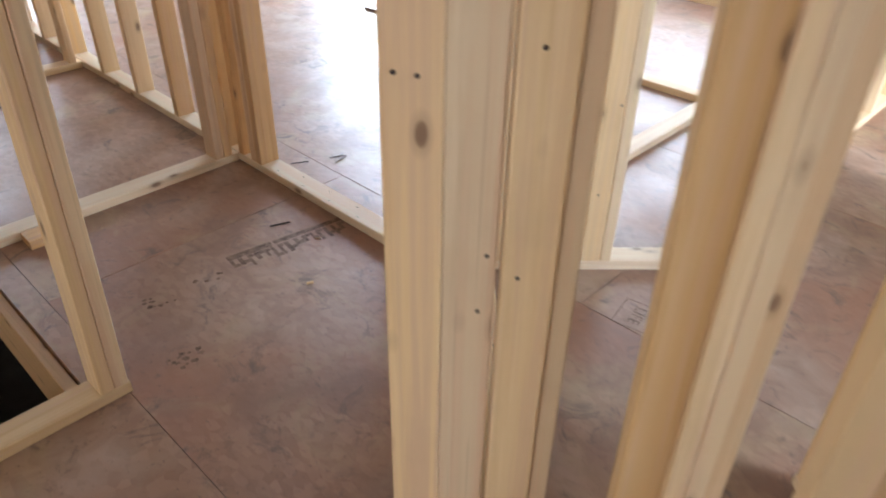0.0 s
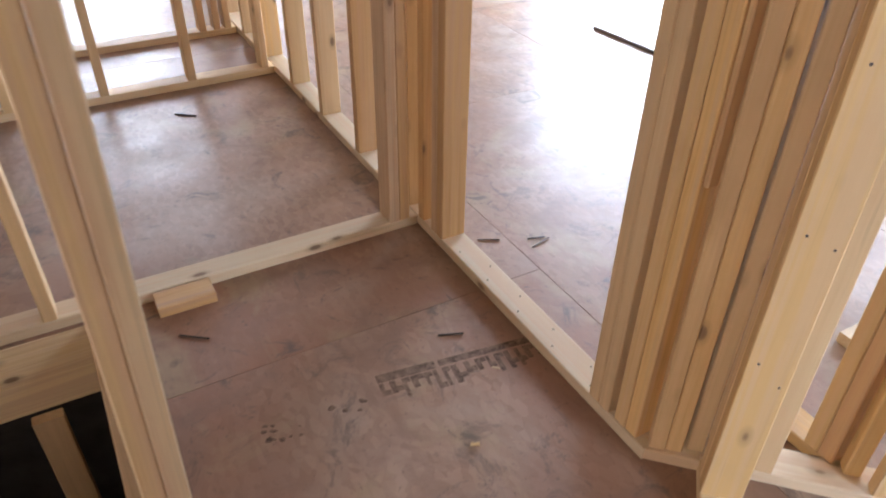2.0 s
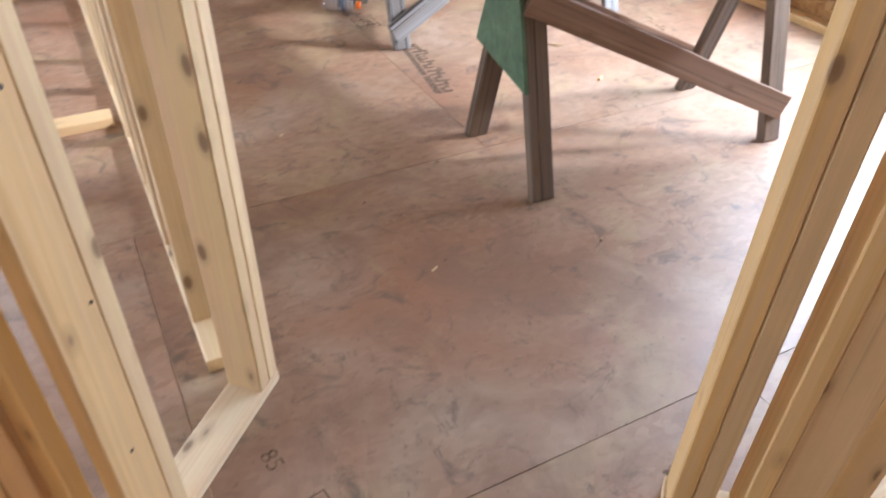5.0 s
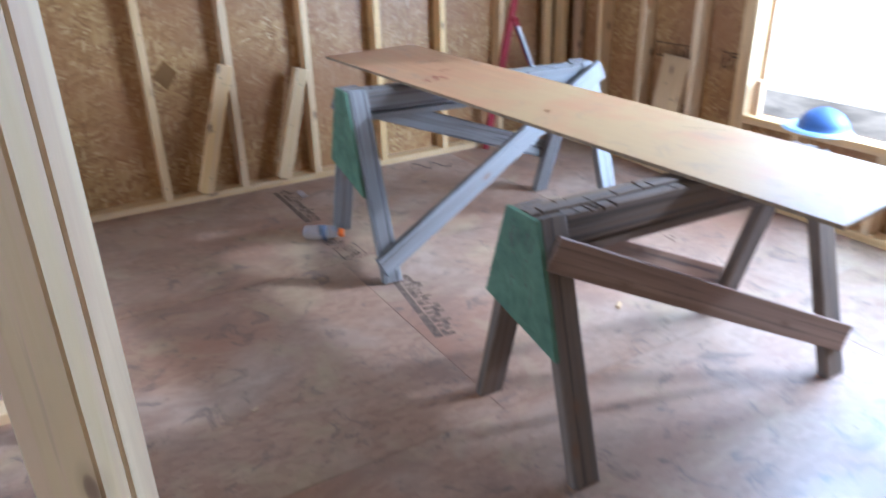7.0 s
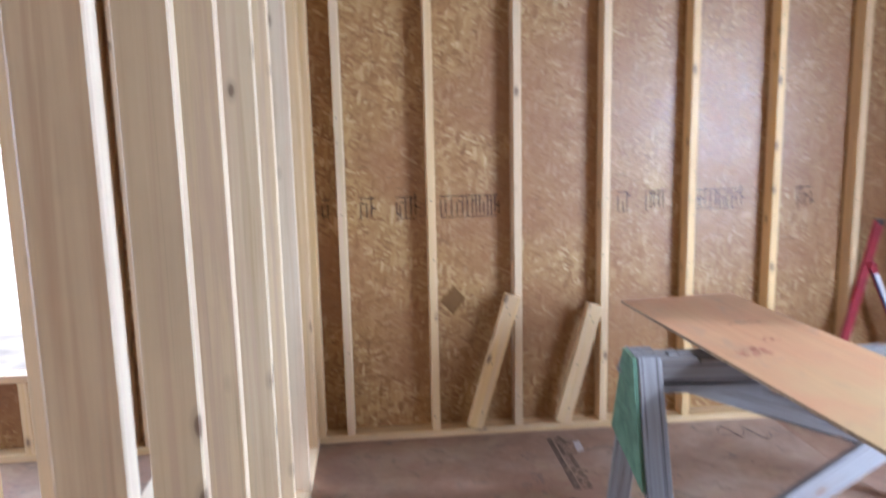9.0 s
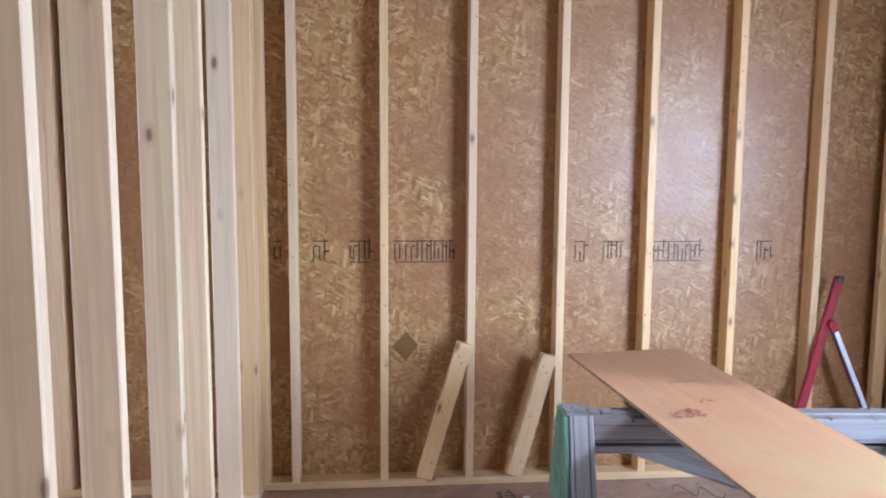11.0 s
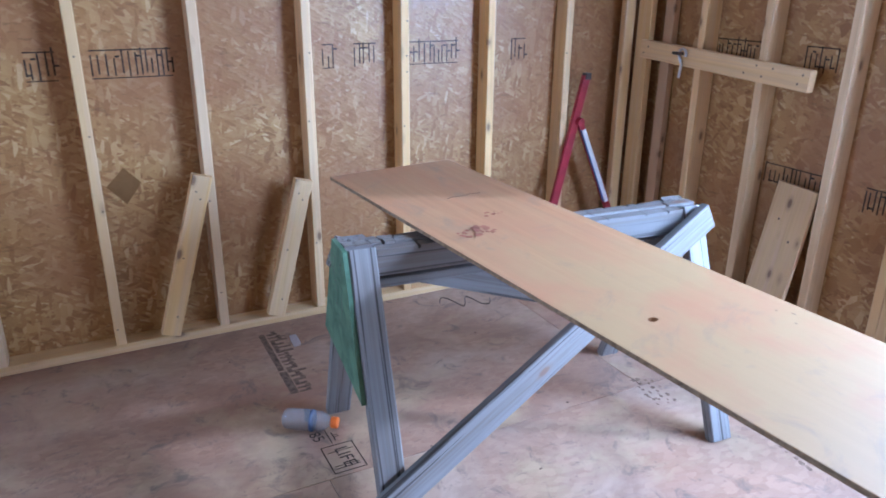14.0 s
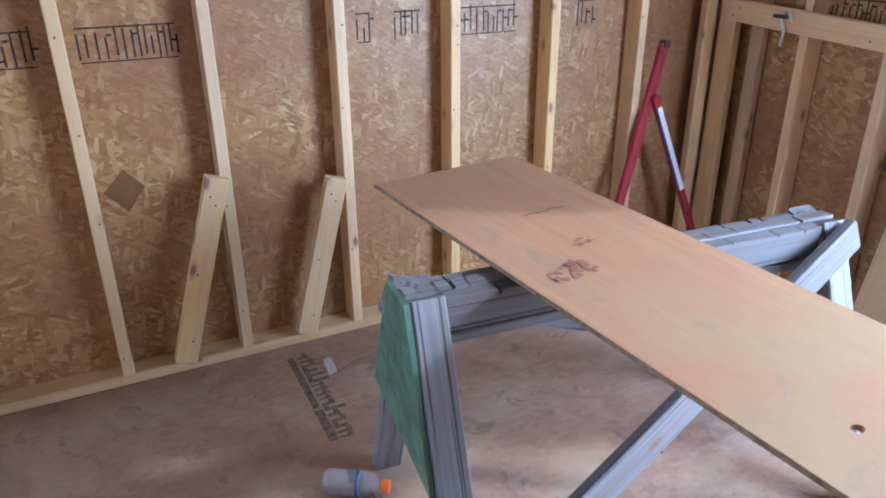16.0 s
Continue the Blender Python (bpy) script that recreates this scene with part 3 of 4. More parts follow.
# closet walls behind D
wall_t = thing("wall_closet_short", (-0.4, 0.62, 0), "short stud wall with amber bottom plate", "wall", kind="structure")
plates(wall_t, -0.56, -0.165, 0.572, 0.661, material=STUD)
stud(wall_t, -0.258, -0.220, 0.572, 0.661, STUD)
stud(wall_t, -0.219, -0.181, 0.572, 0.661, STUD_WARM)
wall_h = thing("wall_closet_long", (-0.42, 2.2, 0), "stud wall with a pale sunlit bottom plate", "wall", kind="structure")
plates(wall_h, -0.475, -0.386, 1.0, NY)
for yc in (2.36, 2.75, 3.12, 3.96):
    stud(wall_h, -0.475, -0.386, yc - 0.019, yc + 0.019)
wall_k = thing("wall_closet_cross", (-0.7, 2.3, 0), "stud wall with bottom plate across the hall", "wall", kind="structure")
plates(wall_k, -1.25, -0.48, 2.26, 2.349, material=STUD)
plates(wall_k, -0.38, 0.10, 2.39, 2.479, material=STUD)

# wall E between lobby and the north wall
EF = 0.215
wall_e = thing("wall_room_west", (0.19, 2.4, 0), "stud wall of close-set pale studs", "wall", kind="structure")
plates(wall_e, EF - 0.089, EF, 1.02, NY)
for yc in (1.19, 1.545, 1.89, 2.235, 2.69, 3.01, 3.49, 3.90, 3.965):
    stud(wall_e, EF - 0.089, EF, yc - 0.019, yc + 0.019, STUD_PALE if yc < 3.9 else STUD)

# wall J closes the room on the south
wall_j = thing("wall_room_south", (2.2, 0.1, 0), "plain stud wall of the room", "wall", kind="structure")
plates(wall_j, 1.10, EX, 0.03, 0.119)
for k in range(6):
    stud(wall_j, 1.12 + 0.4064 * k, 1.158 + 0.4064 * k, 0.03, 0.119)

# ---------------------------------------------------------------- hall west part: B, BB, stairs wall
wall_b = thing("wall_hall_west", (-1.63, -0.3, 0), "low bottom plate of a stud wall beside the stair opening", "wall", kind="structure")
plates(wall_b, -1.678, -1.592, -3.2, 0.205)
stud(wall_b, -1.678, -1.592, 0.10, 0.138, STUD_WARM)
stud(wall_b, -1.678, -1.592, 0.139, 0.177, STUD_WARM)
for yc in (-0.98, -1.4, -1.8, -2.2):
    stud(wall_b, -1.678, -1.592, yc - 0.019, yc + 0.019)
wall_bb = thing("wall_bath", (-3.2, -0.3, 0), "stud wall with a pale lit bottom plate", "wall", kind="structure")
plates(wall_bb, -3.25, -3.165, -3.2, 0.205)
for yc in (0.16, -0.20, -0.6, -1.0, -1.4):
    stud(wall_bb, -3.25, -3.165, yc - 0.019, yc + 0.019)
wall_bc = thing("wall_bath_far", (-3.85, -0.3, 0), "far stud wall with a bottom plate", "wall", kind="structure")
plates(wall_bc, -3.93, -3.84, -3.2, 0.205, material=STUD)
for yc in (0.16, 0.10, 0.02, -0.9, -1.3):
    stud(wall_bc, -3.93, -3.84, yc - 0.019, yc + 0.019, STUD_WARM)
wall_s = thing("wall_stair", (-0.65, -1.2, 0), "stud wall beside the stair opening ending in a double stud", "wall", kind="structure")
plates(wall_s, -0.690, -0.600, -3.2, -0.770)
for y0 in (-0.793, -0.832):
    beam("stud", wall_s, (-0.645, y0, 0.040), (-0.645 + 0.05, y0 + 0.06, 2.36), 0.089, 0.038, STUD_PALE, up=(0, 1, 0))
for k in range(5):
    stud(wall_s, -0.690, -0.600, -1.26 - 0.4064 * k, -1.222 - 0.4064 * k, STUD)

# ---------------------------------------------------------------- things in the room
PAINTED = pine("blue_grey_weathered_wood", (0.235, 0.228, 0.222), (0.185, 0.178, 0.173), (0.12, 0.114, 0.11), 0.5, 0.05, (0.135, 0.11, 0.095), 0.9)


def notched(x0, x1, y0, y1, z0, z1, seed, depth=0.016):
    """A beam whose top edge is chewed by saw cuts."""
    g = random.Random(seed)
    top = [(x0, z1)]
    x = x0 + 0.03
    while x < x1 - 0.05:
        d, w = g.uniform(0.002, depth), g.uniform(0.003, 0.012)
        top += [(x, z1 - g.uniform(0, 0.002)), (x + 0.001, z1 - d), (x + w, z1 - d * g.uniform(0.6, 1)), (x + w + 0.001, z1 - g.uniform(0, 0.003))]
        x += w + g.choice((0.010, 0.03, 0.08, 0.14, 0.2))
    top += [(x1, z1)]
    bm = bmesh.new()
    cols = []
    for px, pz in top:
        cols.append([bm.verts.new((px, y, z)) for y in (y0, y1) for z in (z0, pz)])
    for a, b in zip(cols, cols[1:]):
        bm.faces.new((a[0], b[0], b[1], a[1]))
        bm.faces.new((a[3], b[3], b[2], a[2]))
        bm.faces.new((a[1], b[1], b[3], a[3]))
        bm.faces.new((a[2], b[2], b[0], a[0]))
    bm.faces.new((cols[0][0], cols[0][1], cols[0][3], cols[0][2]))
    bm.faces.new((cols[-1][2], cols[-1][3], cols[-1][1], cols[-1][0]))
    bmesh.ops.recalc_face_normals(bm, faces=bm.faces)
    c = Vector(((x0 + x1) / 2, (y0 + y1) / 2, (z0 + z1) / 2))
    bmesh.ops.translate(bm, verts=bm.verts, vec=-c)
    turn = Euler((0, radians(-90), 0)).to_matrix()
    bmesh.ops.rotate(bm, verts=bm.verts, cent=(0, 0, 0), matrix=turn)
    return bm, Matrix.Translation(c) @ turn.inverted().to_4x4()


def sawhorse(name, x0, x1, yc, spread, top, turn, brace_front_up, label):
    """A site-built sawhorse: legs splayed north and south, a green gusset on the west end, one diagonal brace a side."""
    h = thing(name, ((x0 + x1) / 2, yc, 0), label, "sawhorse", "sawhorses")
    s, tw = spread / 2, 0.040
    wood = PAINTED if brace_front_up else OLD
    legs = {}
    for end, x in (("w", x0 + 0.041), ("e", x1 - 0.041)):
        for side in (-1, 1):
            a = Vector((x, yc + side * (s - 0.02), 0.0))
            b = Vector((x, yc + side * tw, top - 0.008))
            leg = beam("leg", h, a, b, 0.080, 0.040, wood, up=(0, 1, 0), c=0.005)
            nails(h, Matrix.Identity(4), [((x + sx * 0.02, b.y + side * (0.0205 + 0.20 * (0.03 + 0.04 * q)), b.z - 0.03 - 0.04 * q), 1) for q in range(3) for sx in (-1, 1)] + [], 0.004)
            legs[end, side] = (a, b)
    for nm, a, b, c, d, sd in (("top_beam", -0.019, 0.019, 0.104, 0.003, 3), ("top_rail", -0.060, -0.0195, 0.088, 0.009, 4), ("top_rail", 0.0195, 0.060, 0.088, 0.012, 5)):
        inset = 0.002 if nm == "top_beam" else 0.083
        bm, m = notched(x0 + inset, x1 - inset, yc + a, yc + b, top - c, top - d, sd + int(x0 * 100))
        part(nm, bm, wood, h, "", m)
    board("under_rail", h, x0 + 0.04, x1 - 0.04, yc - 0.045, yc + 0.045, top - 0.132, top - 0.1045, wood)
    # gusset
    gx = x0 - 0.014
    bm = bmesh.new()
    z1, z0 = top - 0.004, top - (0.40 if brace_front_up else 0.345)
    k = (s - tw - 0.045) / top
    e = 0.060 if brace_front_up else 0.066
    pts = [(yc - e, z1), (yc + e, z1), (yc + e + k * 0.40, z0 + 0.06), (yc - e - k * 0.40, z0)]
    lo = [bm.verts.new((gx, py, pz)) for py, pz in pts]
    hi = [bm.verts.new((gx + 0.013, py, pz)) for py, pz in pts]
    bm.faces.new(lo[::-1]), bm.faces.new(hi)
    for i in range(4):
        bm.faces.new((lo[i], lo[(i + 1) % 4], hi[(i + 1) % 4], hi[i]))
    bmesh.ops.recalc_face_normals(bm, faces=bm.faces)
    gus = part("gusset", bm, GREEN, h, "green painted plywood gusset with dark scratches")
    g = random.Random(int(x0 * 100))
    for _ in range(9):
        py, pz, ln, an = yc + g.uniform(-0.05, 0.05), top - g.uniform(0.08, 0.26), g.uniform(0.02, 0.10), g.uniform(-0.35, 0.35)
        dy, dz = ln * math.sin(an), ln * math.cos(an)
        bm = bmesh.new()
        bm.faces.new([bm.verts.new((gx - 0.0006, py + q, pz + w)) for q, w in ((0, 0), (0.003, 0), (dy + 0.002, dz), (dy, dz))])
        part("scratch", bm, NAIL, gus)
    # braces
    for side in (-1, 1):
        up_west = (side == 1) if brace_front_up else True
        zl, zh = (0.16, top - 0.065) if brace_front_up else (0.06, top - 0.085)
        za, zb = (zh, zl + 0.08) if up_west else (zl - 0.06, zh + 0.02)
        def on(end, z):
            a, b = legs[end, side]
            p = a + (b - a) * (z / top)
            return p + Vector((0, side * 0.037, 0))
        a, b = on("w", za), on("e", zb)
        d = (b - a).normalized() * (0.05 if brace_front_up else 0.03)
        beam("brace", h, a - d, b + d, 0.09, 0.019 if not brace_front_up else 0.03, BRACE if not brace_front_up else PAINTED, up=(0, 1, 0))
    nails(gus, Matrix.Identity(4), [((x0 - 0.0145, yc + 0.03 * i, top - 0.05 - 0.07 * j), 0) for i in (-1, 1) for j in range(3)], 0.0035)
    h.rotation_euler = (0, 0, radians(turn))
    return h


sawhorse("sawhorse", 1.235, 2.30, 1.508, 0.51, 0.690, -2.4, False, "weathered brown sawhorse with a green gusset and flat braces")
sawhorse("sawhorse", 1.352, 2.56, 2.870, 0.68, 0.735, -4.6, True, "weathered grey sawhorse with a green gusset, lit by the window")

# plywood strip across the sawhorses: sheet, worn edge, a knot hole and stains
strip = thing("plywood_strip", (1.889, 2.30, 0.70), "long reddish plywood strip lying across two sawhorses", "plywood")
PM = pose(1.899, 2.300, 0.7225, 2.1, 0, 6.5)
bm = bmesh.new()
hole = [(-0.098 + 0.014 * math.cos(a), -0.102 + 0.010 * math.sin(a)) for a in [k * math.pi / 6 for k in range(12)]]
rect = [(-0.247, -1.22), (0.247, -1.22), (0.247, 1.22), (-0.247, 1.22)]
for z, flip in ((0.0058, False), (-0.0058, True)):
    ro = [bm.verts.new((*p, z)) for p in rect]
    hi = [bm.verts.new((*p, z)) for p in hole]
    es = [bm.edges.new((v[i], v[(i + 1) % len(v)])) for v in (ro, hi) for i in range(len(v))]
    bmesh.ops.triangle_fill(bm, edges=es, use_beauty=True)
bm.verts.ensure_lookup_table()
n = len(hole)
for base, size in ((0, 4), (4, n)):
    for i in range(size):
        a, b = base + i, base + (i + 1) % size
        bm.faces.new((bm.verts[a], bm.verts[b], bm.verts[b + 4 + n], bm.verts[a + 4 + n]))
bmesh.ops.recalc_face_normals(bm, faces=bm.faces)
part("sheet", bm, PLY, strip, "", PM)
for k, (y0, y1, x) in enumerate(((-1.219, 1.219, -0.2478), (-1.219, 1.219, 0.2478))):
    part("edge_ply", box_bm(x - 0.0006, x + 0.0006, y0, y1, -0.0052, 0.0048), PLY_EDGE, strip, "dark rough plywood edge", PM)
rng = random.Random(4)


def blot(name, parent, material, pts, m, z, r, seed):
    """Small ragged flat marks, each a part."""
    g = random.Random(seed)
    for n, (px, py, rr) in enumerate(pts):
        bm = bmesh.new()
        vs = []
        for k in range(9):
            a = k / 9 * math.tau
            q = rr * g.uniform(0.45, 1.15)
            vs.append(bm.verts.new((px + q * math.cos(a) * r, py + q * math.sin(a), z + 0.00012 * n)))
        bm.faces.new(vs)
        part(name, bm, material, parent, "", m)


blot("stain", strip, STAIN, [(-0.122 + rng.uniform(-0.06, 0.055), 0.530 + rng.uniform(-0.03, 0.03), rng.uniform(0.004, 0.017)) for _ in range(26)] + [(0.01 + rng.uniform(-0.035, 0.035), 0.625 + rng.uniform(-0.015, 0.015), rng.uniform(0.004, 0.010)) for _ in range(12)], PM, 0.0064, 1.0, 3)
blot("mark", strip, INK_FAINT, [(-0.02 + 0.011 * k, 0.82 + 0.004 * math.sin(k), 0.006) for k in range(12)], PM, 0.0064, 0.8, 5)
blot("mark", strip, INK_FAINT, [(0.12 + 0.009 * k, -0.52 - 0.012 * k, 0.006) for k in range(9)] + [(0.2, -0.25, 0.006), (0.16, -0.28, 0.005), (0.18, -0.22, 0.004)], PM, 0.0064, 0.6, 6)

# two short offcuts leaning in the stud bays of the north wall
for x0, x1, h in ((0.968, 1.158, 0.70), (1.403, 1.560, 0.637)):
    o = thing("stud_offcut", (x0, 3.985, 0.038), "short softwood offcut leaning against a wall stud", "offcut", "leaning offcuts")
    beam("board", o, (x0, 3.992, 0.050), (x1, 3.985, h), 0.075, 0.038, STUD, up=(0, 1, 0))
    nails(o, Matrix.Identity(4), [((x0 + (x1 - x0) * q + w, 3.9725 - 0.007 * q, 0.05 + (h - 0.05) * q), 1) for q, w in ((0.12, 0.01), (0.5, -0.012), (0.86, 0.008), (0.91, -0.014))], 0.0035)

# brace board and hook on the east wall, scrap board leaning in its bay
brace = thing("brace_board", (3.27, 3.55, 1.09), "knotty softwood board nailed across the wall studs", "board")
beam("plank", brace, (3.27, 2.973, 1.069), (3.27, 3.912, 1.118), 0.038, 0.084, STUD)
nails(brace, Matrix.Identity(4), [((3.2505, y, z), 0) for y, z in ((3.19, 1.065), (3.22, 1.105), (3.02, 1.055), (3.0, 1.09), (3.14, 1.10), (3.28, 1.07), (3.86, 1.13), (3.89, 1.10))], 0.004)
hook = thing("hook_bolt", (3.235, 3.61, 1.0), "grey steel hook bolt hanging on the brace board", "hook")
bm = bmesh.new()
bmesh.ops.create_cone(bm, cap_ends=True, segments=10, radius1=0.007, radius2=0.007, depth=0.06, matrix=pose(3.232, 3.643, 1.118, 90, 0, 0))
part("bolt", bm, NAIL, hook)
cu = bpy.data.curves.new("hook", "CURVE")
cu.dimensions, cu.bevel_depth, cu.bevel_resolution = "3D", 0.006, 2
sp = cu.splines.new("POLY")
pts = [(3.236, 3.618 + 0.022 * math.cos(a), 1.115 + 0.024 * math.sin(a)) for a in [radians(200 - 22 * k) for k in range(12)]] + [(3.24, 3.623, 1.07), (3.243, 3.633, 1.01)]
sp.points.add(len(pts) - 1)
for p, q in zip(sp.points, pts):
    p.co = (*q, 1)
tmp = new("tmp", cu)
me = bpy.data.meshes.new_from_object(tmp.evaluated_get(bpy.context.evaluated_depsgraph_get()))
bpy.data.objects.remove(tmp)
me.materials.clear()
me.materials.append(STEEL)
adopt(new("ring", me), hook)
scrap = thing("scrap_board", (3.27, 3.07, 0.0), "wide pale softwood scrap board leaning between wall studs", "board")
beam("plank", scrap, (3.245, 3.02, 0.02), (3.33, 2.985, 0.645), 0.19, 0.019, RAW_BOARD, up=(1, 0, 0))
nails(scrap, Matrix.Identity(4), [((3.288, 2.96, 0.42), 0), ((3.30, 3.03, 0.50), 0), ((3.283, 3.05, 0.36), 0)], 0.005)

# red folding tool standing against the north wall
jack = thing("red_folding_stand", (2.9, 3.97, 0), "dark red steel folding stand leaning against the wall", "tool")
beam("bar", jack, (2.722, 3.94, 0.0), (2.992, 3.985, 0.99), 0.044, 0.022, RED, up=(0, 1, 0))
beam("bar", jack, (3.272, 3.90, 0.02), (2.953, 3.968, 0.785), 0.034, 0.022, RED, up=(0, 1, 0))
beam("strip", jack, (3.127, 3.916, 0.36), (2.974, 3.951, 0.735), 0.024, 0.010, WHITE, up=(0, 1, 0), label="white strip")
beam("strip", jack, (3.110, 3.916, 0.36), (2.957, 3.951, 0.735), 0.006, 0.010, BLUE, up=(0, 1, 0), label="blue edge strip")
bm = bmesh.new()
bmesh.ops.create_cone(bm, cap_ends=True, segments=14, radius1=0.022, radius2=0.020, depth=0.05, matrix=pose(2.950, 3.965, 0.775, 90, 0, 0))
part("pivot", bm, RED, jack)
part("cap", box_bm(2.978, 3.008, 3.965, 3.998, 0.975, 1.005), NAIL, jack)

# blue hard hat on the window sill
hat = thing("hard_hat", (3.33, 2.11, EWIN[2]), "blue plastic hard hat lying on the window sill", "hard hat")
bm = bmesh.new()
bmesh.ops.create_uvsphere(bm, u_segments=24, v_segments=12, radius=1, matrix=Matrix.Translation((3.335, 2.10, EWIN[2] + 0.012)) @ Matrix.Diagonal((0.098, 0.115, 0.095, 1)))
bmesh.ops.bisect_plane(bm, geom=bm.verts[:] + bm.edges[:] + bm.faces[:], plane_co=(0, 0, EWIN[2] + 0.012), plane_no=(0, 0, -1), clear_outer=True)
bmesh.ops.holes_fill(bm, edges=bm.edges)
part("shell", bm, BLUE, hat, "", smooth=True)
bm = bmesh.new()
bmesh.ops.create_cone(bm, cap_ends=True, segments=28, radius1=1, radius2=0.94, depth=0.012, matrix=Matrix.Translation((3.33, 2.125, EWIN[2] + 0.0065)) @ Matrix.Diagonal((0.125, 0.165, 1, 1)))
part("brim", bm, plain("pale_blue_plastic", (0.30, 0.47, 0.62), 0.4), hat, "pale blue brim")

# ---------------------------------------------------------------- bottle and litter on the floor
def lathe(profile, seg=20):
    bm = bmesh.new()
    rings = [[bm.verts.new((r * math.cos(k / seg * math.tau), r * math.sin(k / seg * math.tau), z)) for k in range(seg)] for z, r in profile]
    for a, b in zip(rings, rings[1:]):
        for k in range(seg):
            bm.faces.new((a[k], a[(k + 1) % seg], b[(k + 1) % seg], b[k]))
    bm.faces.new(rings[0][::-1]), bm.faces.new(rings[-1])
    return bm


bottle = thing("drink_bottle", (1.31, 3.17, 0), "empty clear plastic drink bottle lying on the subfloor", "bottle")
BM = Matrix.Translation((1.222, 3.208, 0.0375)) @ Vector((0.15, -0.105, 0.0)).to_track_quat("Z", "Y").to_matrix().to_4x4()
part("body", lathe([(0.0, 0.018), (0.006, 0.031), (0.02, 0.036), (0.055, 0.036), (0.06, 0.033), (0.066, 0.036), (0.105, 0.036), (0.112, 0.033), (0.12, 0.036), (0.135, 0.033), (0.15, 0.023), (0.158, 0.015), (0.168, 0.015)]), CLEAR, bottle, "", BM, True)
part("cap", lathe([(0.166, 0.0185), (0.168, 0.0195), (0.186, 0.0195), (0.188, 0.018)]), ORANGE, bottle, "orange screw cap", BM, True)
part("ring", lathe([(0.096, 0.0363), (0.098, 0.0372), (0.102, 0.0372), (0.104, 0.0363)]), NAVY, bottle, "dark band", BM, True)
bm = lathe([(0.060, 0.0366), (0.092, 0.0366)], 24)
for f in [f for f in bm.faces if len(f.verts) > 4 or f.calc_center_median().x < 0.026]:
    bm.faces.remove(f)
part("label", bm, NAVY, bottle, "dark printed label", BM)

paper = thing("paper_scrap", (1.430, 3.795, 0.001), "torn white paper scrap lying on the subfloor", "paper")
bm = bmesh.new()
vs = [bm.verts.new(p) for p in ((-0.016, -0.055, 0.002), (0.014, -0.05, 0.006), (0.018, 0.0, 0.003), (0.013, 0.052, 0.007), (-0.014, 0.055, 0.002), (-0.018, 0.01, 0.004))]
bm.faces.new(vs)
bmesh.ops.solidify(bm, geom=bm.faces[:], thickness=0.0006)
part("sheet", bm, PAPER, paper, "", pose(1.430, 3.795, 0.001, 0, 0, -4))


def litter(name, spots, material, label, category):
    for (x0, y0), (x1, y1), w in spots:
        o = thing(name, ((x0 + x1) / 2, (y0 + y1) / 2, 0), label, category, "floor litter")
        beam("sliver", o, (x0, y0, w / 2 + 0.0005), (x1, y1, w / 2 + 0.0008), w, w, material, c=w * 0.3)


litter("wood_sliver", [((-1.045, -0.01), (-1.017, 0.06), 0.005), ((-1.40, -0.668), (-1.345, -0.596), 0.005), ((-1.406, 0.345), (-1.37, 0.412), 0.004), ((-1.33, 0.50), (-1.31, 0.56), 0.004), ((-1.28, 0.49), (-1.30, 0.57), 0.004), ((-2.9, -0.35), (-2.84, -0.27), 0.006)], NAIL, "thin dark splinter lying on the subfloor", "splinter")
litter("lath_stick", [((-2.95, 2.10), (-2.35, 2.14), 0.018), ((-2.30, 2.62), (-1.98, 2.40), 0.03)], OLD, "thin dark lath lying on the subfloor", "stick")
litter("wood_chip", [((-0.86, 0.06), (-0.845, 0.075), 0.006), ((-0.66, -0.13), (-0.65, -0.11), 0.008), ((1.98, 1.93), (2.01, 1.95), 0.012), ((0.62, 2.05), (0.64, 2.06), 0.008), ((1.30, 1.02), (1.31, 1.03), 0.006), ((0.78, 1.12), (0.80, 1.13), 0.006), ((2.02, 2.35), (2.06, 2.31), 0.005), ((2.00, 2.36), (2.03, 2.30), 0.005)], RAW_BOARD, "small pale wood chip lying on the subfloor", "chip")
wire = thing("wire_scrap", (2.25, 3.84, 0), "thin black wire offcut curled on the subfloor", "wire")
cu = bpy.data.curves.new("wire", "CURVE")
cu.dimensions, cu.bevel_depth, cu.bevel_resolution = "3D", 0.0025, 1
sp = cu.splines.new("POLY")
pts = [(2.14 + 0.011 * k, 3.86 + 0.045 * math.sin(k * 0.62) - 0.004 * k, 0.003 + 0.012 * abs(math.sin(k * 0.4))) for k in range(22)]
sp.points.add(len(pts) - 1)
for p, q in zip(sp.points, pts):
    p.co = (*q, 1)
tmp = new("tmp", cu)
me = bpy.data.meshes.new_from_object(tmp.evaluated_get(bpy.context.evaluated_depsgraph_get()))
bpy.data.objects.remove(tmp)
me.materials.clear()
me.materials.append(NAIL)
adopt(new("strand", me), wire)
block = thing("shim_block", (-1.56, -0.62, 0), "short amber softwood block beside the bottom plate", "block")
board("block", block, -1.588, -1.50, -0.70, -0.53, 0.0005, 0.036, STUD_WARM)

# ---------------------------------------------------------------- printed marks
def bars(name, parent, m, spec, material, z=0.0009):
    """Flat printed shapes: rectangles (x, y, w, h) in the plane of m."""
    bm = bmesh.new()
    for x, y, w, h in spec:
        vs = [bm.verts.new((x + a * w, y + b * h, z)) for a, b in ((0, 0), (1, 0), (1, 1), (0, 1))]
        bm.faces.new(vs)
    return part(name, bm, material, parent, "", m)


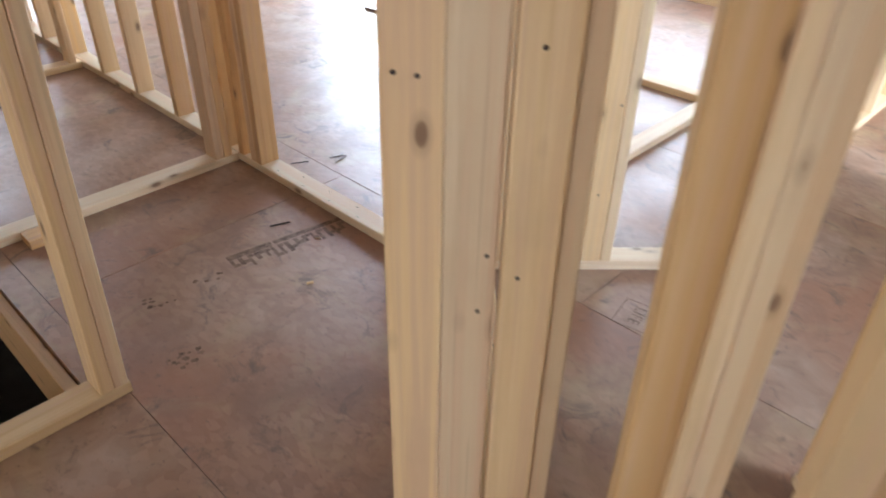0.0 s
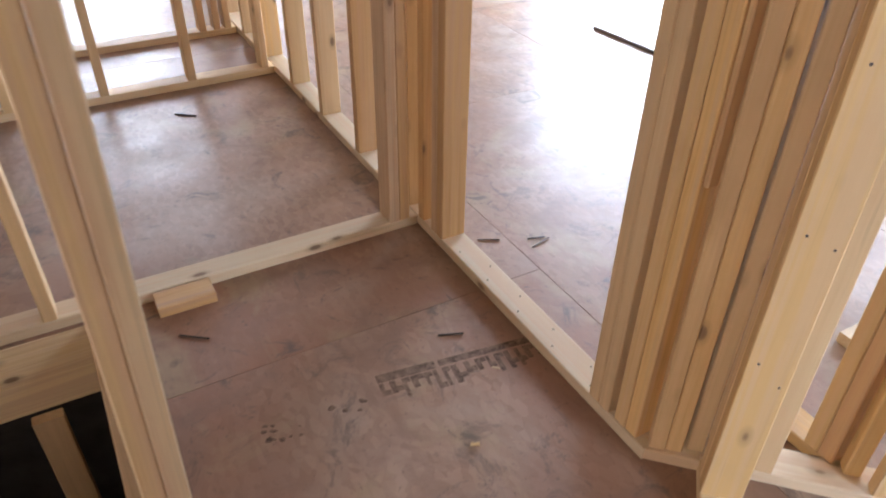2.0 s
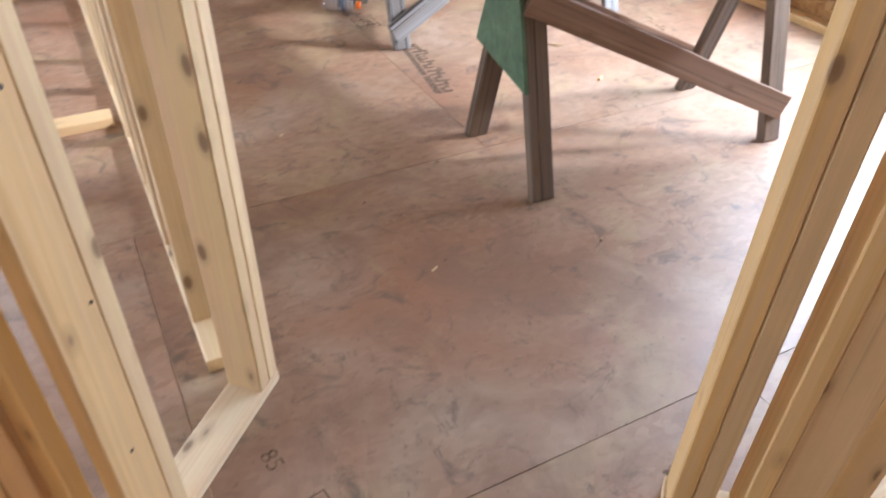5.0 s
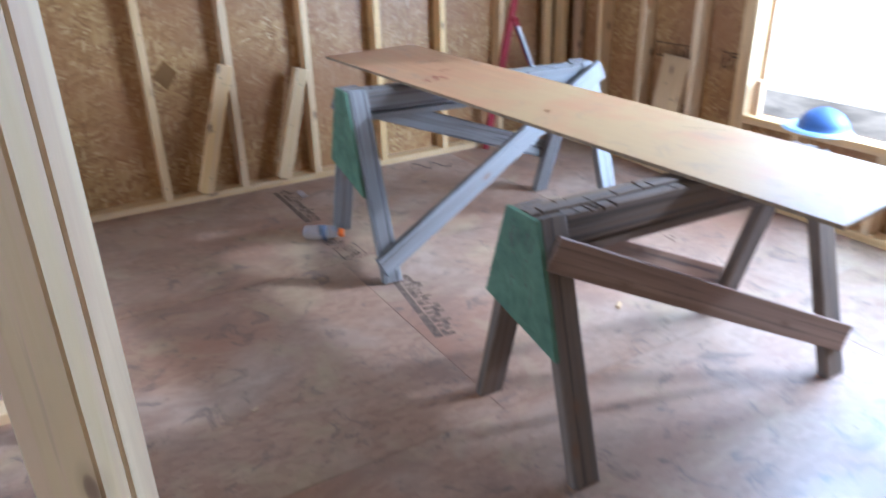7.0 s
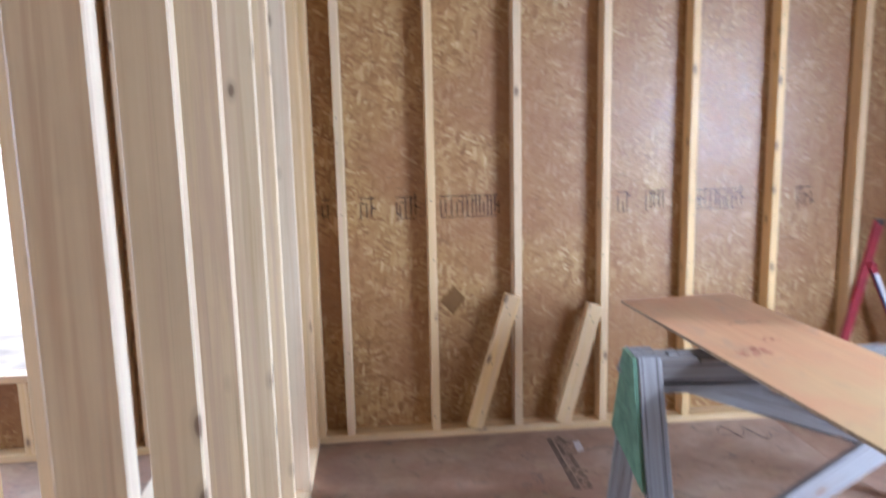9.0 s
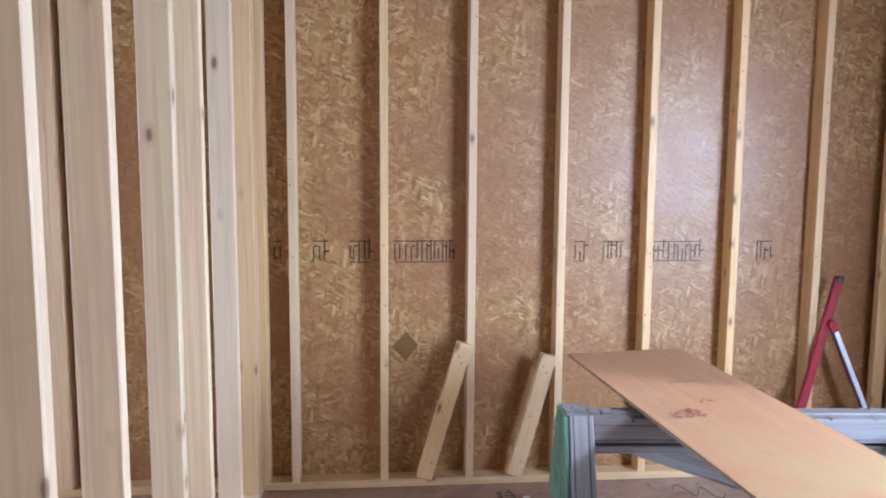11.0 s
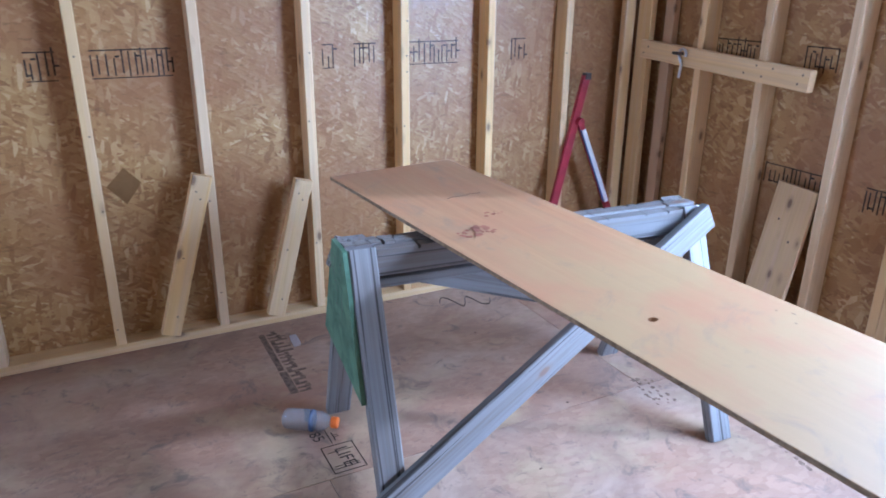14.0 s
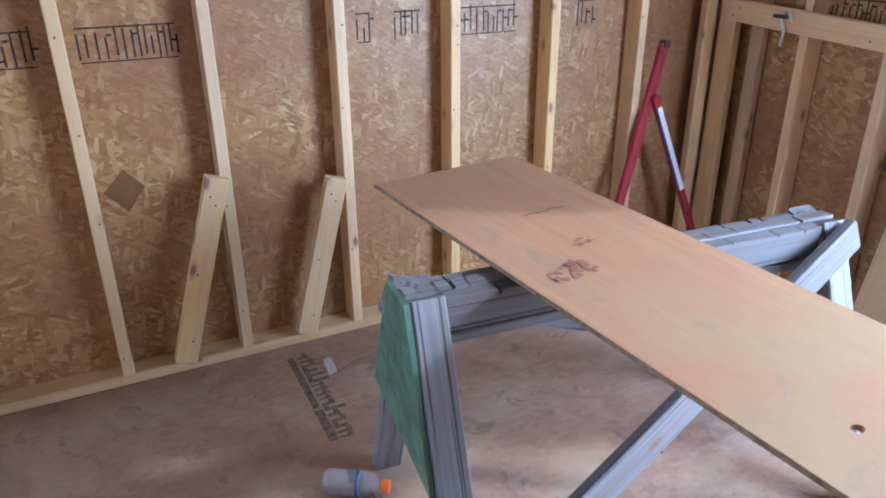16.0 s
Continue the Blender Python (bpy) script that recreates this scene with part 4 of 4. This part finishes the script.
def words(name, parent, m, text, size, material):
    cu = bpy.data.curves.new("t", "FONT")
    cu.body, cu.size, cu.align_x, cu.align_y = text, size, "CENTER", "CENTER"
    tmp = new("tmp", cu)
    me = bpy.data.meshes.new_from_object(tmp.evaluated_get(bpy.context.evaluated_depsgraph_get()))
    bpy.data.objects.remove(tmp)
    me.materials.clear()
    me.materials.append(material)
    return adopt(new(name, me), parent, m)


def box_mark(x, y, w, h, t=0.004):
    return [(x, y, w, t), (x, y + h - t, w, t), (x, y + t, t, h - 2 * t), (x + w - t, y + t, t, h - 2 * t)]


def panel_print(m, seed, material=INK_FAINT):
    """The dark slanted logo block of a floor panel, drawn as bare shapes, 0.56 m long on x."""
    g = random.Random(seed)
    sp = [(0, 0, 0.17, 0.03), (0.18, 0.002, 0.33, 0.024)]
    x = 0.0
    while x < 0.52:
        w = g.uniform(0.018, 0.034)
        hgt = g.choice((0.045, 0.05, 0.07))
        sp.append((x, 0.034, w * 0.55, hgt))
        sp.append((x + w * 0.55, 0.034 + g.choice((0, hgt - 0.018, hgt / 2)), w * 0.6, 0.018))
        x += w + 0.006
    return bars("print", floor, m, sp, material)


panel_print(pose(1.300, 3.40, 0, 0, 0, 90) @ Matrix.Scale(-1, 4, (0, 1, 0)) @ pose(0, 0, 0, 0, 0, 0), 1)
panel_print(pose(1.300, 2.12, 0, 0, 0, 82) @ Matrix.Scale(-1, 4, (0, 1, 0)), 2)
panel_print(pose(-0.985, -0.24, 0, 0, 0, 82) @ Matrix.Scale(-1, 4, (0, 1, 0)), 7, INK_WORN)
words("print", floor, pose(1.352, 2.968, 0.0009, 0, 0, -88), "LIFE", 0.062, INK)
bars("print", floor, Matrix.Identity(4), box_mark(1.292, 2.895, 0.108, 0.145) + [(1.305, 2.915 + 0.012 * k, 0.08, 0.004) for k in range(2)] + [(1.305, 3.002, 0.085, 0.003)], INK)
words("print", floor, pose(1.300, 3.105, 0.0009, 0, 0, -80), "85", 0.055, INK)
bars("print", floor, Matrix.Identity(4), [(1.335, 3.05, 0.003, 0.10), (1.35, 3.08, 0.02, 0.004), (1.35, 3.09, 0.02, 0.004), (1.35, 3.06, 0.004, 0.05)], INK)
words("print", floor, pose(0.185, 0.71, 0.0009, 0, 0, -80), "85", 0.055, INK_WORN)
words("print", floor, pose(0.215, 0.515, 0.0009, 0, 0, -80), "LIFE", 0.055, INK_WORN)
bars("print", floor, pose(0.215, 0.515, 0, 0, 0, 10), box_mark(-0.06, -0.07, 0.12, 0.14), INK_WORN)
g = random.Random(8)
for cx, cy, a, cols, rows_ in ((2.50, 2.84, 82, 9, 4), (-0.93, -0.47, 78, 6, 3), (-0.93, -0.29, 78, 5, 2), (1.0, 0.30, 5, 8, 3), (-0.62, -0.55, 80, 6, 3), (0.42, 0.40, 85, 7, 2), (2.62, 2.35, 82, 10, 2)):
    blot("smear", floor, INK_WORN, [(-0.09 + 0.02 * i + g.uniform(-0.008, 0.008), -0.04 + 0.024 * j + g.uniform(-0.006, 0.006), g.uniform(0.004, 0.011)) for i in range(cols) for j in range(rows_) if g.random() < 0.6], pose(cx, cy, 0, 0, 0, a), 0.0008, 1.3, int(cx * 100) + 500)
for k in range(26):
    bars("print", floor, pose(g.uniform(0.3, 3.0), g.uniform(0.8, 3.8), 0, 0, 0, g.uniform(0, 90)), [(0, 0, g.uniform(0.004, 0.012), g.uniform(0.004, 0.010))], INK_FAINT)


def wall_print(parent, m, spans, z0, z1, seed):
    """Rows of upright strokes with a line above: the unreadable stamps on the sheathing."""
    g = random.Random(seed)
    sp = []
    for a, b in spans:
        sp.append((a, z1 - 0.006, b - a, 0.005))
        if g.random() < 0.5:
            sp.append((a, z0, b - a, 0.004))
        x = a
        while x < b:
            sp.append((x, z0 + g.uniform(0, 0.02), 0.006, (z1 - z0) * g.uniform(0.5, 0.95)))
            if g.random() < 0.6:
                sp.append((x + 0.006, z0 + g.choice((0.02, 0.05, 0.075)), 0.016, 0.007))
            x += g.uniform(0.016, 0.03)
    return bars("print", parent, m, sp, INK)


NM = Matrix.Translation((0, NY + 0.089, 0)) @ pose(0, 0, 0, 90, 0, 0)
wall_print(north, NM, [(0.27, 0.31), (0.45, 0.52), (0.62, 0.72), (0.83, 1.11)], 1.07, 1.175, 2)
wall_print(north, NM, [(1.70, 1.75), (1.84, 1.94), (2.07, 2.34), (2.47, 2.50), (2.62, 2.70)], 1.070, 1.170, 3)
EM = Matrix.Translation((EX + 0.089, 0, 0)) @ pose(0, 0, 0, 90, 0, -90)
wall_print(east, EM, [(-3.56, -3.32), (-3.10, -2.96)], 1.09, 1.19, 4)
wall_print(east, EM, [(-3.20, -2.92), (-2.74, -2.60)], 0.60, 0.70, 5)
dia = bmesh.new()
dia.faces.new([dia.verts.new((0.883 + a, 0.665 + b, 0.0012)) for a, b in ((-0.065, 0.0), (0.0, -0.075), (0.062, 0.005), (0.004, 0.07))])
STRAND = plain("dark_strand", (0.22, 0.115, 0.045), 0.9)
STRAND.node_tree.nodes["Principled BSDF"].inputs["Specular IOR Level"].default_value = 0.1
part("dark_flake", dia, STRAND, north, "dark diamond shaped patch", NM)

# ---------------------------------------------------------------- glowing panels for the bright distance outside the openings
glow = bpy.data.materials.new("glowing_daylight_panel")
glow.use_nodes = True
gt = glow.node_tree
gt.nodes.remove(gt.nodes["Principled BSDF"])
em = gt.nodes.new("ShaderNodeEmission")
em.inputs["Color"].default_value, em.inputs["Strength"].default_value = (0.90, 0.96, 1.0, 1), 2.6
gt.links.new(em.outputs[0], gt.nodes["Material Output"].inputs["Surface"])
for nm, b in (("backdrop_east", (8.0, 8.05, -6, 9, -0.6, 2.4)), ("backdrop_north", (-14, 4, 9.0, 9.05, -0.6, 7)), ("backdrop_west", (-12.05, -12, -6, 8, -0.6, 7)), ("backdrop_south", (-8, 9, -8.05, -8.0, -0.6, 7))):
    tagged(new(nm, mesh_of(nm, box_bm(*b), glow)), "glowing panel standing in for overexposed pale daylight outside", "daylight", kind="structure")
